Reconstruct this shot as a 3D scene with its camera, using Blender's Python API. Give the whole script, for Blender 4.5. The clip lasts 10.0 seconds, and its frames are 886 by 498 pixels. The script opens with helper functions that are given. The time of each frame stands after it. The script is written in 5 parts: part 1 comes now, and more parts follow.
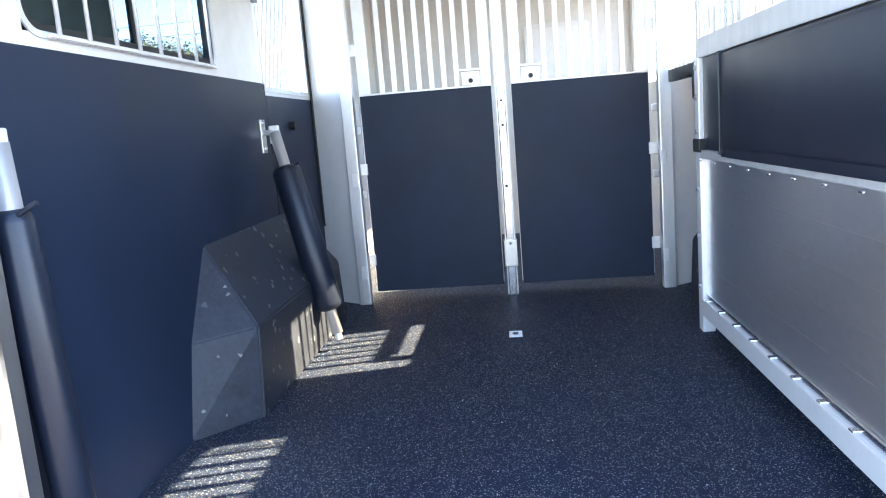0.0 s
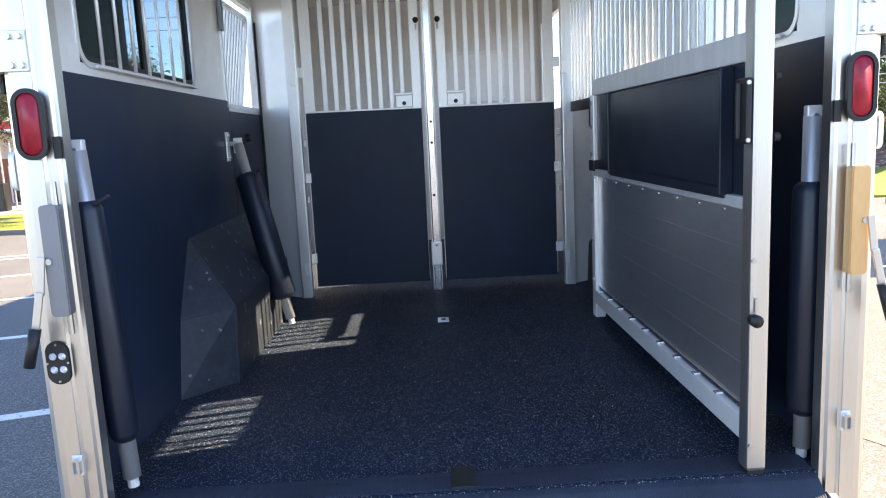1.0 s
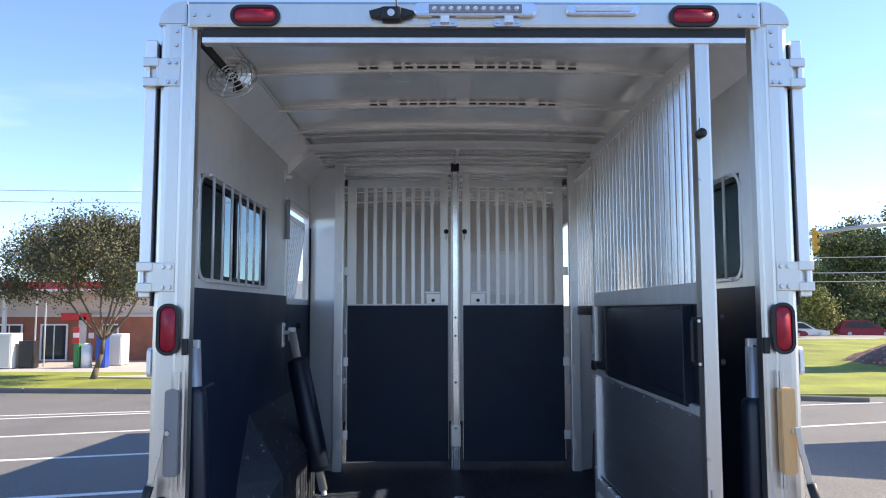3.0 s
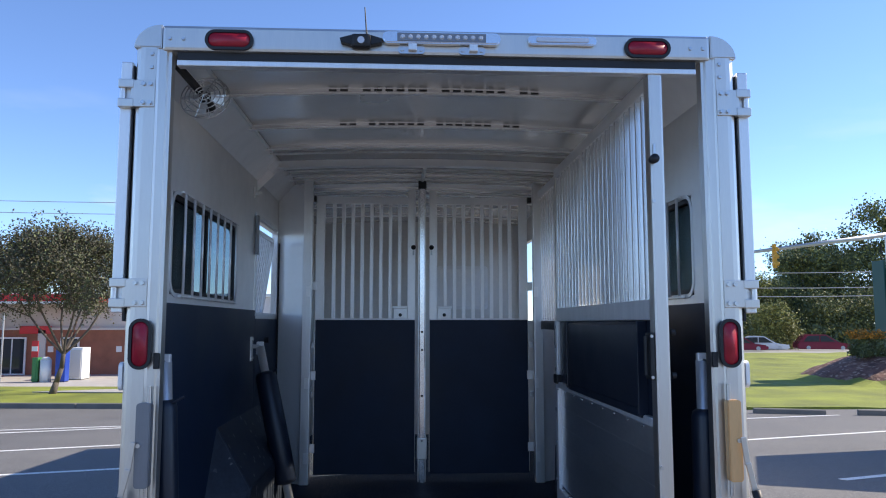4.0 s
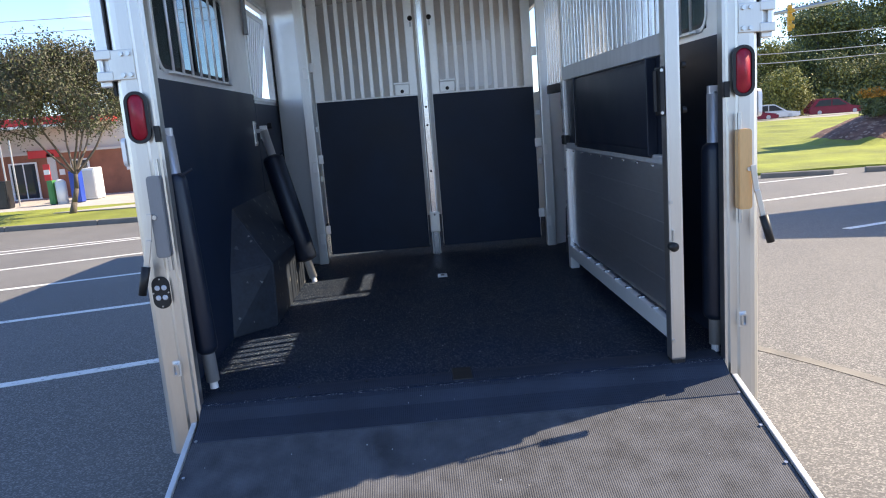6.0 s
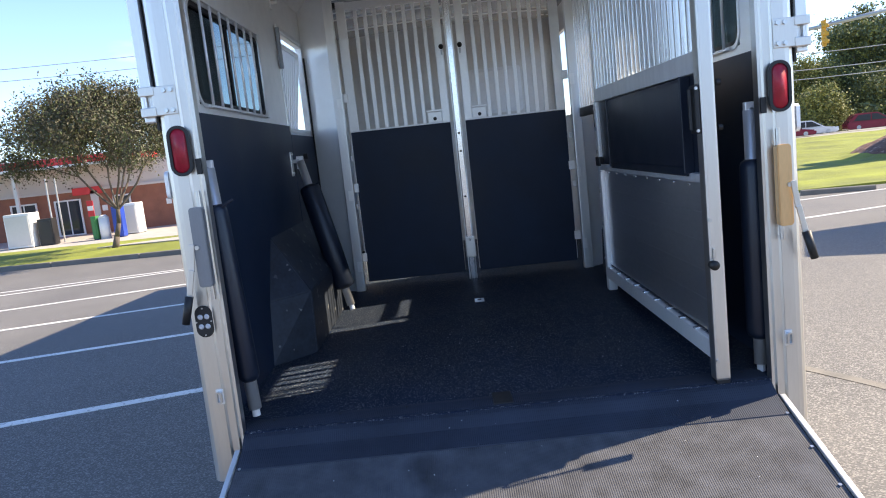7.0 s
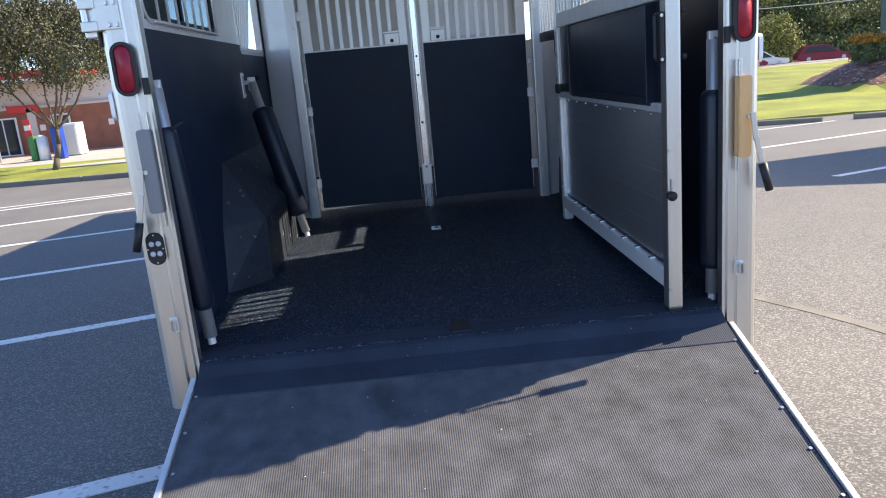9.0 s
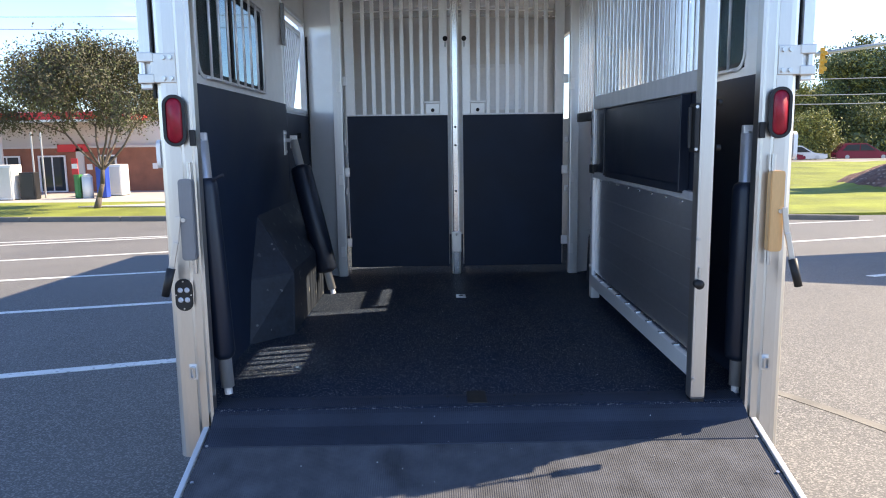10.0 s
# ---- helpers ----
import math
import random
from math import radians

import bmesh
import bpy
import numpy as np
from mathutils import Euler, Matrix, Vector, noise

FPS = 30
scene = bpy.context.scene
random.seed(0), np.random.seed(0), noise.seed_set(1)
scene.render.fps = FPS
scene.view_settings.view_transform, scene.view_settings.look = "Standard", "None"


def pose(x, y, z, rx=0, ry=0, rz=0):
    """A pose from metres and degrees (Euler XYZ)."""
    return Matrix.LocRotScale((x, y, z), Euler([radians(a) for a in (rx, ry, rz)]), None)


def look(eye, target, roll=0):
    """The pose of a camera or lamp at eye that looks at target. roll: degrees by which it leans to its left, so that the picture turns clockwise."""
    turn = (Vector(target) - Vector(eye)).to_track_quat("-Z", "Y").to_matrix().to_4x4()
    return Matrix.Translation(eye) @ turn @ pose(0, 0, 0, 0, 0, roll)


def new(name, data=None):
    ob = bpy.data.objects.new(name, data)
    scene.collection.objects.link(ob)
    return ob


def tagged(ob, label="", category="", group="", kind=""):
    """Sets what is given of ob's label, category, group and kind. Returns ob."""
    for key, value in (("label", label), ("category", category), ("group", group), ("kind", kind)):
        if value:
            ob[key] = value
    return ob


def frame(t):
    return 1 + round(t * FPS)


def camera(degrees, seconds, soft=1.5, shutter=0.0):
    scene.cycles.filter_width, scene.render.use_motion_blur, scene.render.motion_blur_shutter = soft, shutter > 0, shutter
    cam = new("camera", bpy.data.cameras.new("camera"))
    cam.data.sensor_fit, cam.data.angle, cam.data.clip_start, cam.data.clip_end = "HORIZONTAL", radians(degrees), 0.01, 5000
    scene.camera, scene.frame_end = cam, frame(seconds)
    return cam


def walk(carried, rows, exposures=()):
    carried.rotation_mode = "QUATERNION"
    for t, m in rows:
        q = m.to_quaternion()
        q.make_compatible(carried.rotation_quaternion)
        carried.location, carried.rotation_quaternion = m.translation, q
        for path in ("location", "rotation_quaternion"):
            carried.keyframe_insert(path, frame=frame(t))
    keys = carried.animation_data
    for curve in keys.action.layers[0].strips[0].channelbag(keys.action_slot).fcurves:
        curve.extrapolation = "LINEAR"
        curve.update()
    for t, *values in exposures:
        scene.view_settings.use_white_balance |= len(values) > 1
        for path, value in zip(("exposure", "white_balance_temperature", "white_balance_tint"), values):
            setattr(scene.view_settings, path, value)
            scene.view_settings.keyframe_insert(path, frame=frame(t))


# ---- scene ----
cam = camera(62.3, 10.0, soft=1.1)
PATH = [
    (0, (0.019, -1.32, 0.959), (-0.176, 0.644, 0.634), -4.6),
    (0.5, (-0.043, -1.658, 0.971), (0.106, 0.332, 0.834), -3.2),
    (1, (-0.094, -1.933, 0.998), (-0.039, 0.042, 0.689), -2.7),
    (1.5, (-0.008, -2.18, 0.958), (-0.088, -0.244, 0.461), -3.5),
    (2, (0.012, -2.287, 0.967), (0.038, -0.373, 0.389), -0.4),
    (2.5, (-0.085, -2.435, 1.081), (-0.043, -0.437, 0.994), -0.0),
    (2.7, (-0.128, -2.503, 1.111), (-0.112, -0.504, 1.179), -0.1),
    (3.8, (-0.144, -2.663, 1.151), (-0.079, -0.677, 1.377), -0.2),
    (4, (-0.133, -2.683, 1.142), (-0.029, -0.696, 1.344), -0.0),
    (4.5, (-0.114, -2.676, 1.079), (0.031, -0.682, 1.098), -0.7),
    (5, (-0.106, -2.622, 0.995), (0.024, -0.645, 0.723), -0.9),
    (5.5, (-0.118, -2.609, 0.964), (-0.006, -0.656, 0.55), -2.0),
    (6, (-0.128, -2.644, 0.984), (-0.067, -0.675, 0.636), -4.5),
    (6.2, (-0.144, -2.658, 0.986), (-0.123, -0.682, 0.677), -5.1),
    (7.3, (-0.137, -2.648, 0.975), (-0.164, -0.667, 0.707), -6.2),
    (7.5, (-0.143, -2.643, 0.974), (-0.145, -0.663, 0.688), -6.1),
    (8, (-0.153, -2.621, 0.978), (-0.073, -0.659, 0.598), -5.8),
    (8.5, (-0.15, -2.633, 0.983), (-0.045, -0.689, 0.526), -5.4),
    (9, (-0.161, -2.621, 0.982), (-0.08, -0.681, 0.505), -5.1),
    (9.5, (-0.167, -2.624, 0.978), (-0.133, -0.681, 0.503), -4.6),
    (10, (-0.156, -2.638, 0.993), (-0.137, -0.66, 0.697), -0.8),
]
EXPOSURE = [(0, 3.92, 8700, 10), (0.5, 3.08, 8500, 10), (1.0, 2.6, 8400, 10), (2.0, 2.25, 7700, 10), (2.5, 2.08, 7600, 10), (3.8, 1.06, 6400, 10), (4.5, 1.26, 6650, 10), (5.0, 1.48, 6900, 10), (5.5, 1.68, 7100, 10), (7.5, 1.72, 7300, 10), (9.0, 1.7, 7250, 10), (10.0, 1.84, 7400, 10)]
walk(cam, [(t, look(eye, target, roll)) for t, eye, target, roll in PATH], EXPOSURE)

# ---- light ----
SUN = Vector((0.770, 0.194, 0.602)).normalized()
world = bpy.data.worlds.new("sky")
scene.world = world
world.use_nodes = True
wt = world.node_tree
sky = wt.nodes.new("ShaderNodeTexSky")
sky.sky_type, sky.sun_disc = "NISHITA", False
sky.sun_elevation, sky.sun_rotation = math.asin(SUN.z), math.atan2(SUN.x, SUN.y)
sky.air_density, sky.dust_density, sky.ozone_density = 0.75, 0.0, 2.5
tone = wt.nodes.new("ShaderNodeMix")
tone.data_type, tone.blend_type = "RGBA", "MULTIPLY"
tone.inputs["Factor"].default_value = 1
tone.inputs["B"].default_value = (0.85, 0.92, 1.08, 1)
wt.links.new(sky.outputs[0], tone.inputs["A"])
# thin low clouds
tc = wt.nodes.new("ShaderNodeTexCoord")
cm = wt.nodes.new("ShaderNodeMapping")
cm.inputs["Scale"].default_value = (2.2, 2.2, 9.0)
cn = wt.nodes.new("ShaderNodeTexNoise")
cn.inputs["Scale"].default_value, cn.inputs["Detail"].default_value = 1.6, 7
cr = wt.nodes.new("ShaderNodeMapRange")
cr.inputs["From Min"].default_value, cr.inputs["From Max"].default_value = 0.57, 0.85
sz = wt.nodes.new("ShaderNodeSeparateXYZ")
cz = wt.nodes.new("ShaderNodeMapRange")
cz.inputs["From Min"].default_value, cz.inputs["From Max"].default_value = 0.3, 0.06
cmul = wt.nodes.new("ShaderNodeMath")
cmul.operation = "MULTIPLY"
cmix = wt.nodes.new("ShaderNodeMix")
cmix.data_type = "RGBA"
cmix.inputs["B"].default_value = (4.6, 4.8, 5.1, 1)
wt.links.new(tc.outputs["Generated"], cm.inputs["Vector"])
wt.links.new(cm.outputs[0], cn.inputs["Vector"])
wt.links.new(cn.outputs[0], cr.inputs["Value"])
wt.links.new(tc.outputs["Generated"], sz.inputs[0])
wt.links.new(sz.outputs["Z"], cz.inputs["Value"])
wt.links.new(cr.outputs[0], cmul.inputs[0])
wt.links.new(cz.outputs[0], cmul.inputs[1])
wt.links.new(cmul.outputs[0], cmix.inputs["Factor"])
wt.links.new(tone.outputs["Result"], cmix.inputs["A"])
wt.links.new(cmix.outputs["Result"], wt.nodes["Background"].inputs[0])
wt.nodes["Background"].inputs[1].default_value = 0.112
sun = new("sun", bpy.data.lights.new("sun", "SUN"))
sun.data.energy, sun.data.angle, sun.data.color = 3.5, radians(0.5), (1.0, 0.88, 0.72)
sun.matrix_world = look(SUN * 30, (0, 0, 0))

# ---- materials ----
def material(name, color, rough=0.5, metal=0.0, spread=0.15, scale=8.0, fine=120.0, bump=0.1, depth=0.002, stretch=(1, 1, 1), spec=0.5):
    """A surface with two scales of colour variation, uneven gloss and fine relief."""
    m = bpy.data.materials.new(name)
    m.use_nodes = True
    t = m.node_tree
    b = t.nodes["Principled BSDF"]
    geo = t.nodes.new("ShaderNodeNewGeometry")
    mp = t.nodes.new("ShaderNodeMapping")
    mp.inputs["Scale"].default_value = stretch
    t.links.new(geo.outputs["Position"], mp.inputs["Vector"])
    big, small = t.nodes.new("ShaderNodeTexNoise"), t.nodes.new("ShaderNodeTexNoise")
    for n, s, d in ((big, scale, 4), (small, fine, 3)):
        n.inputs["Scale"].default_value, n.inputs["Detail"].default_value = s, d
        t.links.new(mp.outputs[0], n.inputs["Vector"])
    mix = t.nodes.new("ShaderNodeMath")
    mix.operation = "MULTIPLY_ADD"
    t.links.new(small.outputs[0], mix.inputs[0])
    mix.inputs[1].default_value = 0.5
    t.links.new(big.outputs[0], mix.inputs[2])
    ramp = t.nodes.new("ShaderNodeMapRange")
    ramp.inputs["From Min"].default_value, ramp.inputs["From Max"].default_value = 0.45, 1.05
    ramp.inputs["To Min"].default_value, ramp.inputs["To Max"].default_value = 1 - spread, 1 + spread
    t.links.new(mix.outputs[0], ramp.inputs["Value"])
    mul = t.nodes.new("ShaderNodeMix")
    mul.data_type, mul.blend_type = "RGBA", "MULTIPLY"
    mul.inputs["Factor"].default_value = 1
    mul.inputs["A"].default_value = (*color, 1)
    t.links.new(ramp.outputs[0], mul.inputs["B"])
    t.links.new(mul.outputs["Result"], b.inputs["Base Color"])
    rr = t.nodes.new("ShaderNodeMapRange")
    rr.inputs["To Min"].default_value, rr.inputs["To Max"].default_value = max(0.02, rough * 0.75), min(1, rough * 1.25)
    t.links.new(big.outputs[0], rr.inputs["Value"])
    t.links.new(rr.outputs[0], b.inputs["Roughness"])
    b.inputs["Metallic"].default_value = metal
    b.inputs["Specular IOR Level"].default_value = spec
    if bump:
        bp = t.nodes.new("ShaderNodeBump")
        bp.inputs["Strength"].default_value, bp.inputs["Distance"].default_value = bump, depth
        t.links.new(small.outputs[0], bp.inputs["Height"])
        t.links.new(bp.outputs[0], b.inputs["Normal"])
    return m


def speckle(m, color, amount, size, spread=0.08):
    """Light flecks of a second colour over a material's base colour."""
    t = m.node_tree
    b = t.nodes["Principled BSDF"]
    old = b.inputs["Base Color"].links[0].from_socket
    geo = t.nodes.new("ShaderNodeNewGeometry")
    v = t.nodes.new("ShaderNodeTexVoronoi")
    v.inputs["Scale"].default_value = size
    t.links.new(geo.outputs["Position"], v.inputs["Vector"])
    sep = t.nodes.new("ShaderNodeSeparateColor")
    t.links.new(v.outputs["Color"], sep.inputs[0])
    r = t.nodes.new("ShaderNodeMapRange")
    r.inputs["From Min"].default_value, r.inputs["From Max"].default_value = 1 - amount - spread, 1 - amount + spread
    t.links.new(sep.outputs[0], r.inputs["Value"])
    x = t.nodes.new("ShaderNodeMix")
    x.data_type = "RGBA"
    t.links.new(r.outputs[0], x.inputs["Factor"])
    t.links.new(old, x.inputs["A"])
    x.inputs["B"].default_value = (*color, 1)
    t.links.new(x.outputs["Result"], b.inputs["Base Color"])
    return m


ALU = material("mill_aluminium", (0.84, 0.84, 0.83), 0.36, 0.7, 0.08, 3, 60, 0.03, 0.001, (6, 6, 0.6))
ALU_POST = material("post_aluminium", (0.70, 0.675, 0.635), 0.38, 1.0, 0.06, 3, 40, 0.03, 0.001, (5, 5, 0.5))
SHEET = material("aluminium_sheet", (0.94, 0.925, 0.90), 0.30, 0.4, 0.10, 2, 12, 0.10, 0.003)
POLISH = material("polished_aluminium", (0.82, 0.83, 0.84), 0.2, 1.0, 0.06, 4, 50, 0.02, 0.001)
PANEL = material("extruded_plank_aluminium", (0.82, 0.83, 0.85), 0.34, 0.93, 0.08, 1.5, 30, 0.02, 0.001, (0.6, 0.6, 2))
# extrusion lines along the planks spread reflections upright
PANEL.node_tree.nodes["Principled BSDF"].inputs["Anisotropic"].default_value = 0.85
PANEL.node_tree.nodes["Principled BSDF"].inputs["Anisotropic Rotation"].default_value = 0.25
DIVBAR = material("tube_aluminium", (0.93, 0.93, 0.93), 0.26, 0.75, 0.06, 4, 60, 0.02, 0.001, (6, 6, 0.5))
RAIL = material("rail_aluminium", (0.74, 0.74, 0.74), 0.36, 0.4, 0.10, 4, 60, 0.03, 0.001, (1, 6, 1))
BRIGHT = material("bright_sheet_aluminium", (0.94, 0.94, 0.92), 0.34, 0.12, 0.06, 2, 14, 0.08, 0.002)
BARS = material("bar_aluminium", (0.95, 0.94, 0.92), 0.32, 0.3, 0.05, 4, 60, 0.02, 0.001)
CEIL = material("ceiling_aluminium", (0.88, 0.87, 0.85), 0.25, 0.6, 0.08, 1.5, 10, 0.02, 0.002)
FANWIRE = material("dark_chrome_wire", (0.55, 0.55, 0.56), 0.3, 1.0, 0.1, 10, 100, 0)
MAT = material("black_rubber_mat", (0.010, 0.0222, 0.049), 0.48, 0, 0.3, 3, 400, 0.25, 0.001, spec=0.32)
FLOORING = speckle(material("granular_rubber_floor", (0.005, 0.016, 0.041), 0.6, 0, 0.3, 2.5, 380, 0.9, 0.003, spec=0.25), (0.60, 0.62, 0.60), 0.04, 350)
RIBBED = material("ribbed_ramp_rubber", (0.090, 0.094, 0.106), 0.65, 0, 0.45, 11, 300, 0.2, 0.001, spec=0.22)
# same ribbed rubber as the ramp, darker and bluer to paint in shade
FLAP = material("shaded_ribbed_rubber", (0.034, 0.043, 0.062), 0.6, 0, 0.4, 3.5, 300, 0.2, 0.001, spec=0.25)
SCUFFED = speckle(material("scuffed_rubber", (0.022, 0.029, 0.042), 0.5, 0, 0.5, 9, 60, 0.2, 0.001, spec=0.4), (0.22, 0.22, 0.21), 0.012, 55, 0.01)
VINYL = material("black_vinyl", (0.010, 0.016, 0.030), 0.36, 0, 0.2, 6, 240, 0.25, 0.001, spec=0.5)
RUBBER = material("black_rubber", (0.015, 0.015, 0.016), 0.5, 0, 0.2, 10, 200, 0.1, 0.001)
RED = material("red_lens", (0.40, 0.015, 0.035), 0.36, 0, 0.25, 30, 260, 0.35, 0.002)
CLEAR = material("clear_lens", (0.72, 0.74, 0.78), 0.12, 0.2, 0.1, 30, 200, 0.2, 0.001)
STEEL = material("zinc_steel", (0.62, 0.63, 0.64), 0.3, 1.0, 0.1, 10, 120, 0.05, 0.001)
# aluminium latch cover: the warm reflection is put into its base colour
TAN = material("tan_reflection_cover", (0.76, 0.46, 0.21), 0.35, 0.3, 0.12, 5, 60, 0.05, 0.001, (3, 3, 0.5))
# plain grey strips, and the left cover with its dark reflection as colour
SLATE = material("grey_strip_and_reflection_cover", (0.24, 0.25, 0.27), 0.4, 0.5, 0.1, 5, 60, 0.05, 0.001, (3, 3, 0.5))
ASPHALT = speckle(material("asphalt", (0.106, 0.104, 0.103), 0.85, 0, 0.32, 0.7, 60, 0.7, 0.005), (0.27, 0.262, 0.248), 0.22, 135, 0.2)
PAINT = speckle(material("white_line_paint", (0.80, 0.80, 0.78), 0.7, 0, 0.12, 3, 60, 0.3, 0.003), (0.3, 0.3, 0.3), 0.06, 60)
CONCRETE = material("concrete", (0.42, 0.40, 0.37), 0.85, 0, 0.15, 2, 40, 0.3, 0.004)
DARKCON = material("weathered_concrete", (0.17, 0.165, 0.15), 0.85, 0, 0.25, 2, 40, 0.4, 0.006)
GRASS = material("mown_grass", (0.21, 0.24, 0.032), 0.9, 0, 0.5, 0.6, 22, 1.0, 0.03)
MULCH = speckle(material("bark_mulch", (0.16, 0.08, 0.058), 0.9, 0, 0.6, 3, 14, 1.0, 0.05), (0.36, 0.23, 0.17), 0.16, 9)
TINT = bpy.data.materials.new("tinted_glass")
TINT.use_nodes = True
_b = TINT.node_tree.nodes["Principled BSDF"]
_b.inputs["Base Color"].default_value, _b.inputs["Roughness"].default_value = (0.25, 0.32, 0.34, 1), 0.02
_b.inputs["Transmission Weight"].default_value, _b.inputs["IOR"].default_value = 1.0, 1.05

# ---- mesh helpers ----
ORIGIN = {}


def thing(name, at, label, category, group="", kind=""):
    ob = new(name)
    ob.empty_display_size = 0.1
    ob.location = at
    ORIGIN[ob.name] = Vector(at)
    return tagged(ob, label, category, group, kind)


def part(name, bm, mat, parent, label="", smooth=False, kind=""):
    """Links a bmesh (in world metres) as one mesh object, under a thing or a part."""
    o = ORIGIN.get(parent.name, Vector()) if parent else Vector()
    bmesh.ops.recalc_face_normals(bm, faces=bm.faces)
    if o.length:
        bmesh.ops.translate(bm, verts=bm.verts, vec=-o)
    me = bpy.data.meshes.new(name)
    bm.to_mesh(me)
    bm.free()
    if smooth:
        for p in me.polygons:
            p.use_smooth = True
    for mm in (mat if isinstance(mat, (list, tuple)) else [mat]):
        me.materials.append(mm)
    ob = new(name, me)
    if parent:
        ob.parent = parent
        ORIGIN[ob.name] = o
    return tagged(ob, label, kind=kind)


def structure(name, bm, mat, label, category, smooth=False):
    return tagged(part(name, bm, mat, None, "", smooth), label, category, "", "structure")


def box(x0, x1, y0, y1, z0, z1, bevel=0.0, bm=None, m=None):
    out = bm or bmesh.new()
    b = bmesh.new() if (bevel or m) else out
    r = bmesh.ops.create_cube(b, size=1)
    bmesh.ops.transform(b, verts=r["verts"], matrix=Matrix.Translation(((x0 + x1) / 2, (y0 + y1) / 2, (z0 + z1) / 2)) @ Matrix.Diagonal((abs(x1 - x0), abs(y1 - y0), abs(z1 - z0), 1)))
    if b is not out:
        if bevel:
            bmesh.ops.bevel(b, geom=b.edges[:], offset=bevel, segments=2, affect="EDGES", profile=0.6)
        if m:
            bmesh.ops.transform(b, verts=b.verts, matrix=m)
        merge(out, b)
    return out


def merge(out, b):
    me = bpy.data.meshes.new("tmp")
    b.to_mesh(me)
    b.free()
    out.from_mesh(me)
    bpy.data.meshes.remove(me)
    return out


def rod(a, b, r, bm=None, r2=None, n=12):
    """A round bar from a to b."""
    out = bm or bmesh.new()
    a, b = Vector(a), Vector(b)
    d = b - a
    res = bmesh.ops.create_cone(out, cap_ends=True, segments=n, radius1=r, radius2=r if r2 is None else r2, depth=d.length)
    bmesh.ops.transform(out, verts=res["verts"], matrix=Matrix.Translation((a + b) / 2) @ d.to_track_quat("Z", "Y").to_matrix().to_4x4())
    return out


def prism(points, depth, m=None, bevel=0.0, bm=None):
    """A plate: an outline in its own x, y drawn depth thick along z, set by m."""
    out = bm or bmesh.new()
    b = bmesh.new()
    f = b.faces.new([b.verts.new((x, y, 0)) for x, y in points])
    ext = bmesh.ops.extrude_face_region(b, geom=[f])
    bmesh.ops.translate(b, verts=[v for v in ext["geom"] if isinstance(v, bmesh.types.BMVert)], vec=(0, 0, depth))
    if bevel:
        bmesh.ops.recalc_face_normals(b, faces=b.faces)
        bmesh.ops.bevel(b, geom=[e for e in b.edges if abs(e.verts[0].co.z - e.verts[1].co.z) < 1e-6], offset=bevel, segments=2, affect="EDGES")
    if m:
        bmesh.ops.transform(b, verts=b.verts, matrix=m)
    return merge(out, b)


def round_rect(w, h, r, n=6):
    pts = []
    for cx, cy, a0 in ((w / 2 - r, h / 2 - r, 0), (-w / 2 + r, h / 2 - r, 90), (-w / 2 + r, -h / 2 + r, 180), (w / 2 - r, -h / 2 + r, 270)):
        pts += [(cx + r * math.cos(radians(a0 + 90 * i / n)), cy + r * math.sin(radians(a0 + 90 * i / n))) for i in range(n + 1)]
    return pts


def ring(outer, inner, depth, m=None, bm=None):
    """A flat frame between two outlines of the same number of points."""
    out = bm or bmesh.new()
    b = bmesh.new()
    n = len(outer)
    rows = [[b.verts.new((x, y, z)) for x, y in pts] for pts, z in ((outer, 0), (outer, depth), (inner, depth), (inner, 0))]
    for k in range(4):
        p, q = rows[k], rows[(k + 1) % 4]
        for i in range(n):
            b.faces.new((p[i], p[(i + 1) % n], q[(i + 1) % n], q[i]))
    if m:
        bmesh.ops.transform(b, verts=b.verts, matrix=m)
    return merge(out, b)


def quad_solid(pts8, bm=None):
    """A solid from four lower and four upper corners."""
    out = bm or bmesh.new()
    v = [out.verts.new(p) for p in pts8]
    for f in ((0, 1, 2, 3), (4, 5, 6, 7), (0, 1, 5, 4), (1, 2, 6, 5), (2, 3, 7, 6), (3, 0, 4, 7)):
        out.faces.new([v[i] for i in f])
    return out


def wall_x(x0, x1, y0, y1, z0, z1, holes, bm=None):
    """A wall along y between x0 and x1, with rectangular openings (y0, y1, z0, z1)."""
    out = bm or bmesh.new()
    ys = sorted({y0, y1, *[h[0] for h in holes], *[h[1] for h in holes]})
    for a, b in zip(ys, ys[1:]):
        cuts = sorted((h[2], h[3]) for h in holes if h[0] <= a and h[1] >= b)
        z = z0
        for c0, c1 in cuts:
            if c0 > z:
                box(x0, x1, a, b, z, c0, 0, out)
            z = c1
        if z < z1:
            box(x0, x1, a, b, z, z1, 0, out)
    return out


FACE = Matrix.Rotation(radians(90), 4, "X")  # outline's x, y become world x, z; depth goes to -y


def face_at(x, y, z, roll=0):
    return Matrix.Translation((x, y, z)) @ FACE @ Matrix.Rotation(radians(roll), 4, "Z")


def side_at(x, y, z, s):
    """Outline's x, y become world y, z; depth goes to the inside (s = -1 for the wall at -x)."""
    return Matrix.Translation((x, y, z)) @ Matrix(((0, 0, -s, 0), (1, 0, 0, 0), (0, 1, 0, 0), (0, 0, 0, 1)))


# ---- ground ----
def ground_z(y):
    return -0.42 - 0.05 * (min(y, 17) + 1.2) - 0.025 * max(0, y - 17)


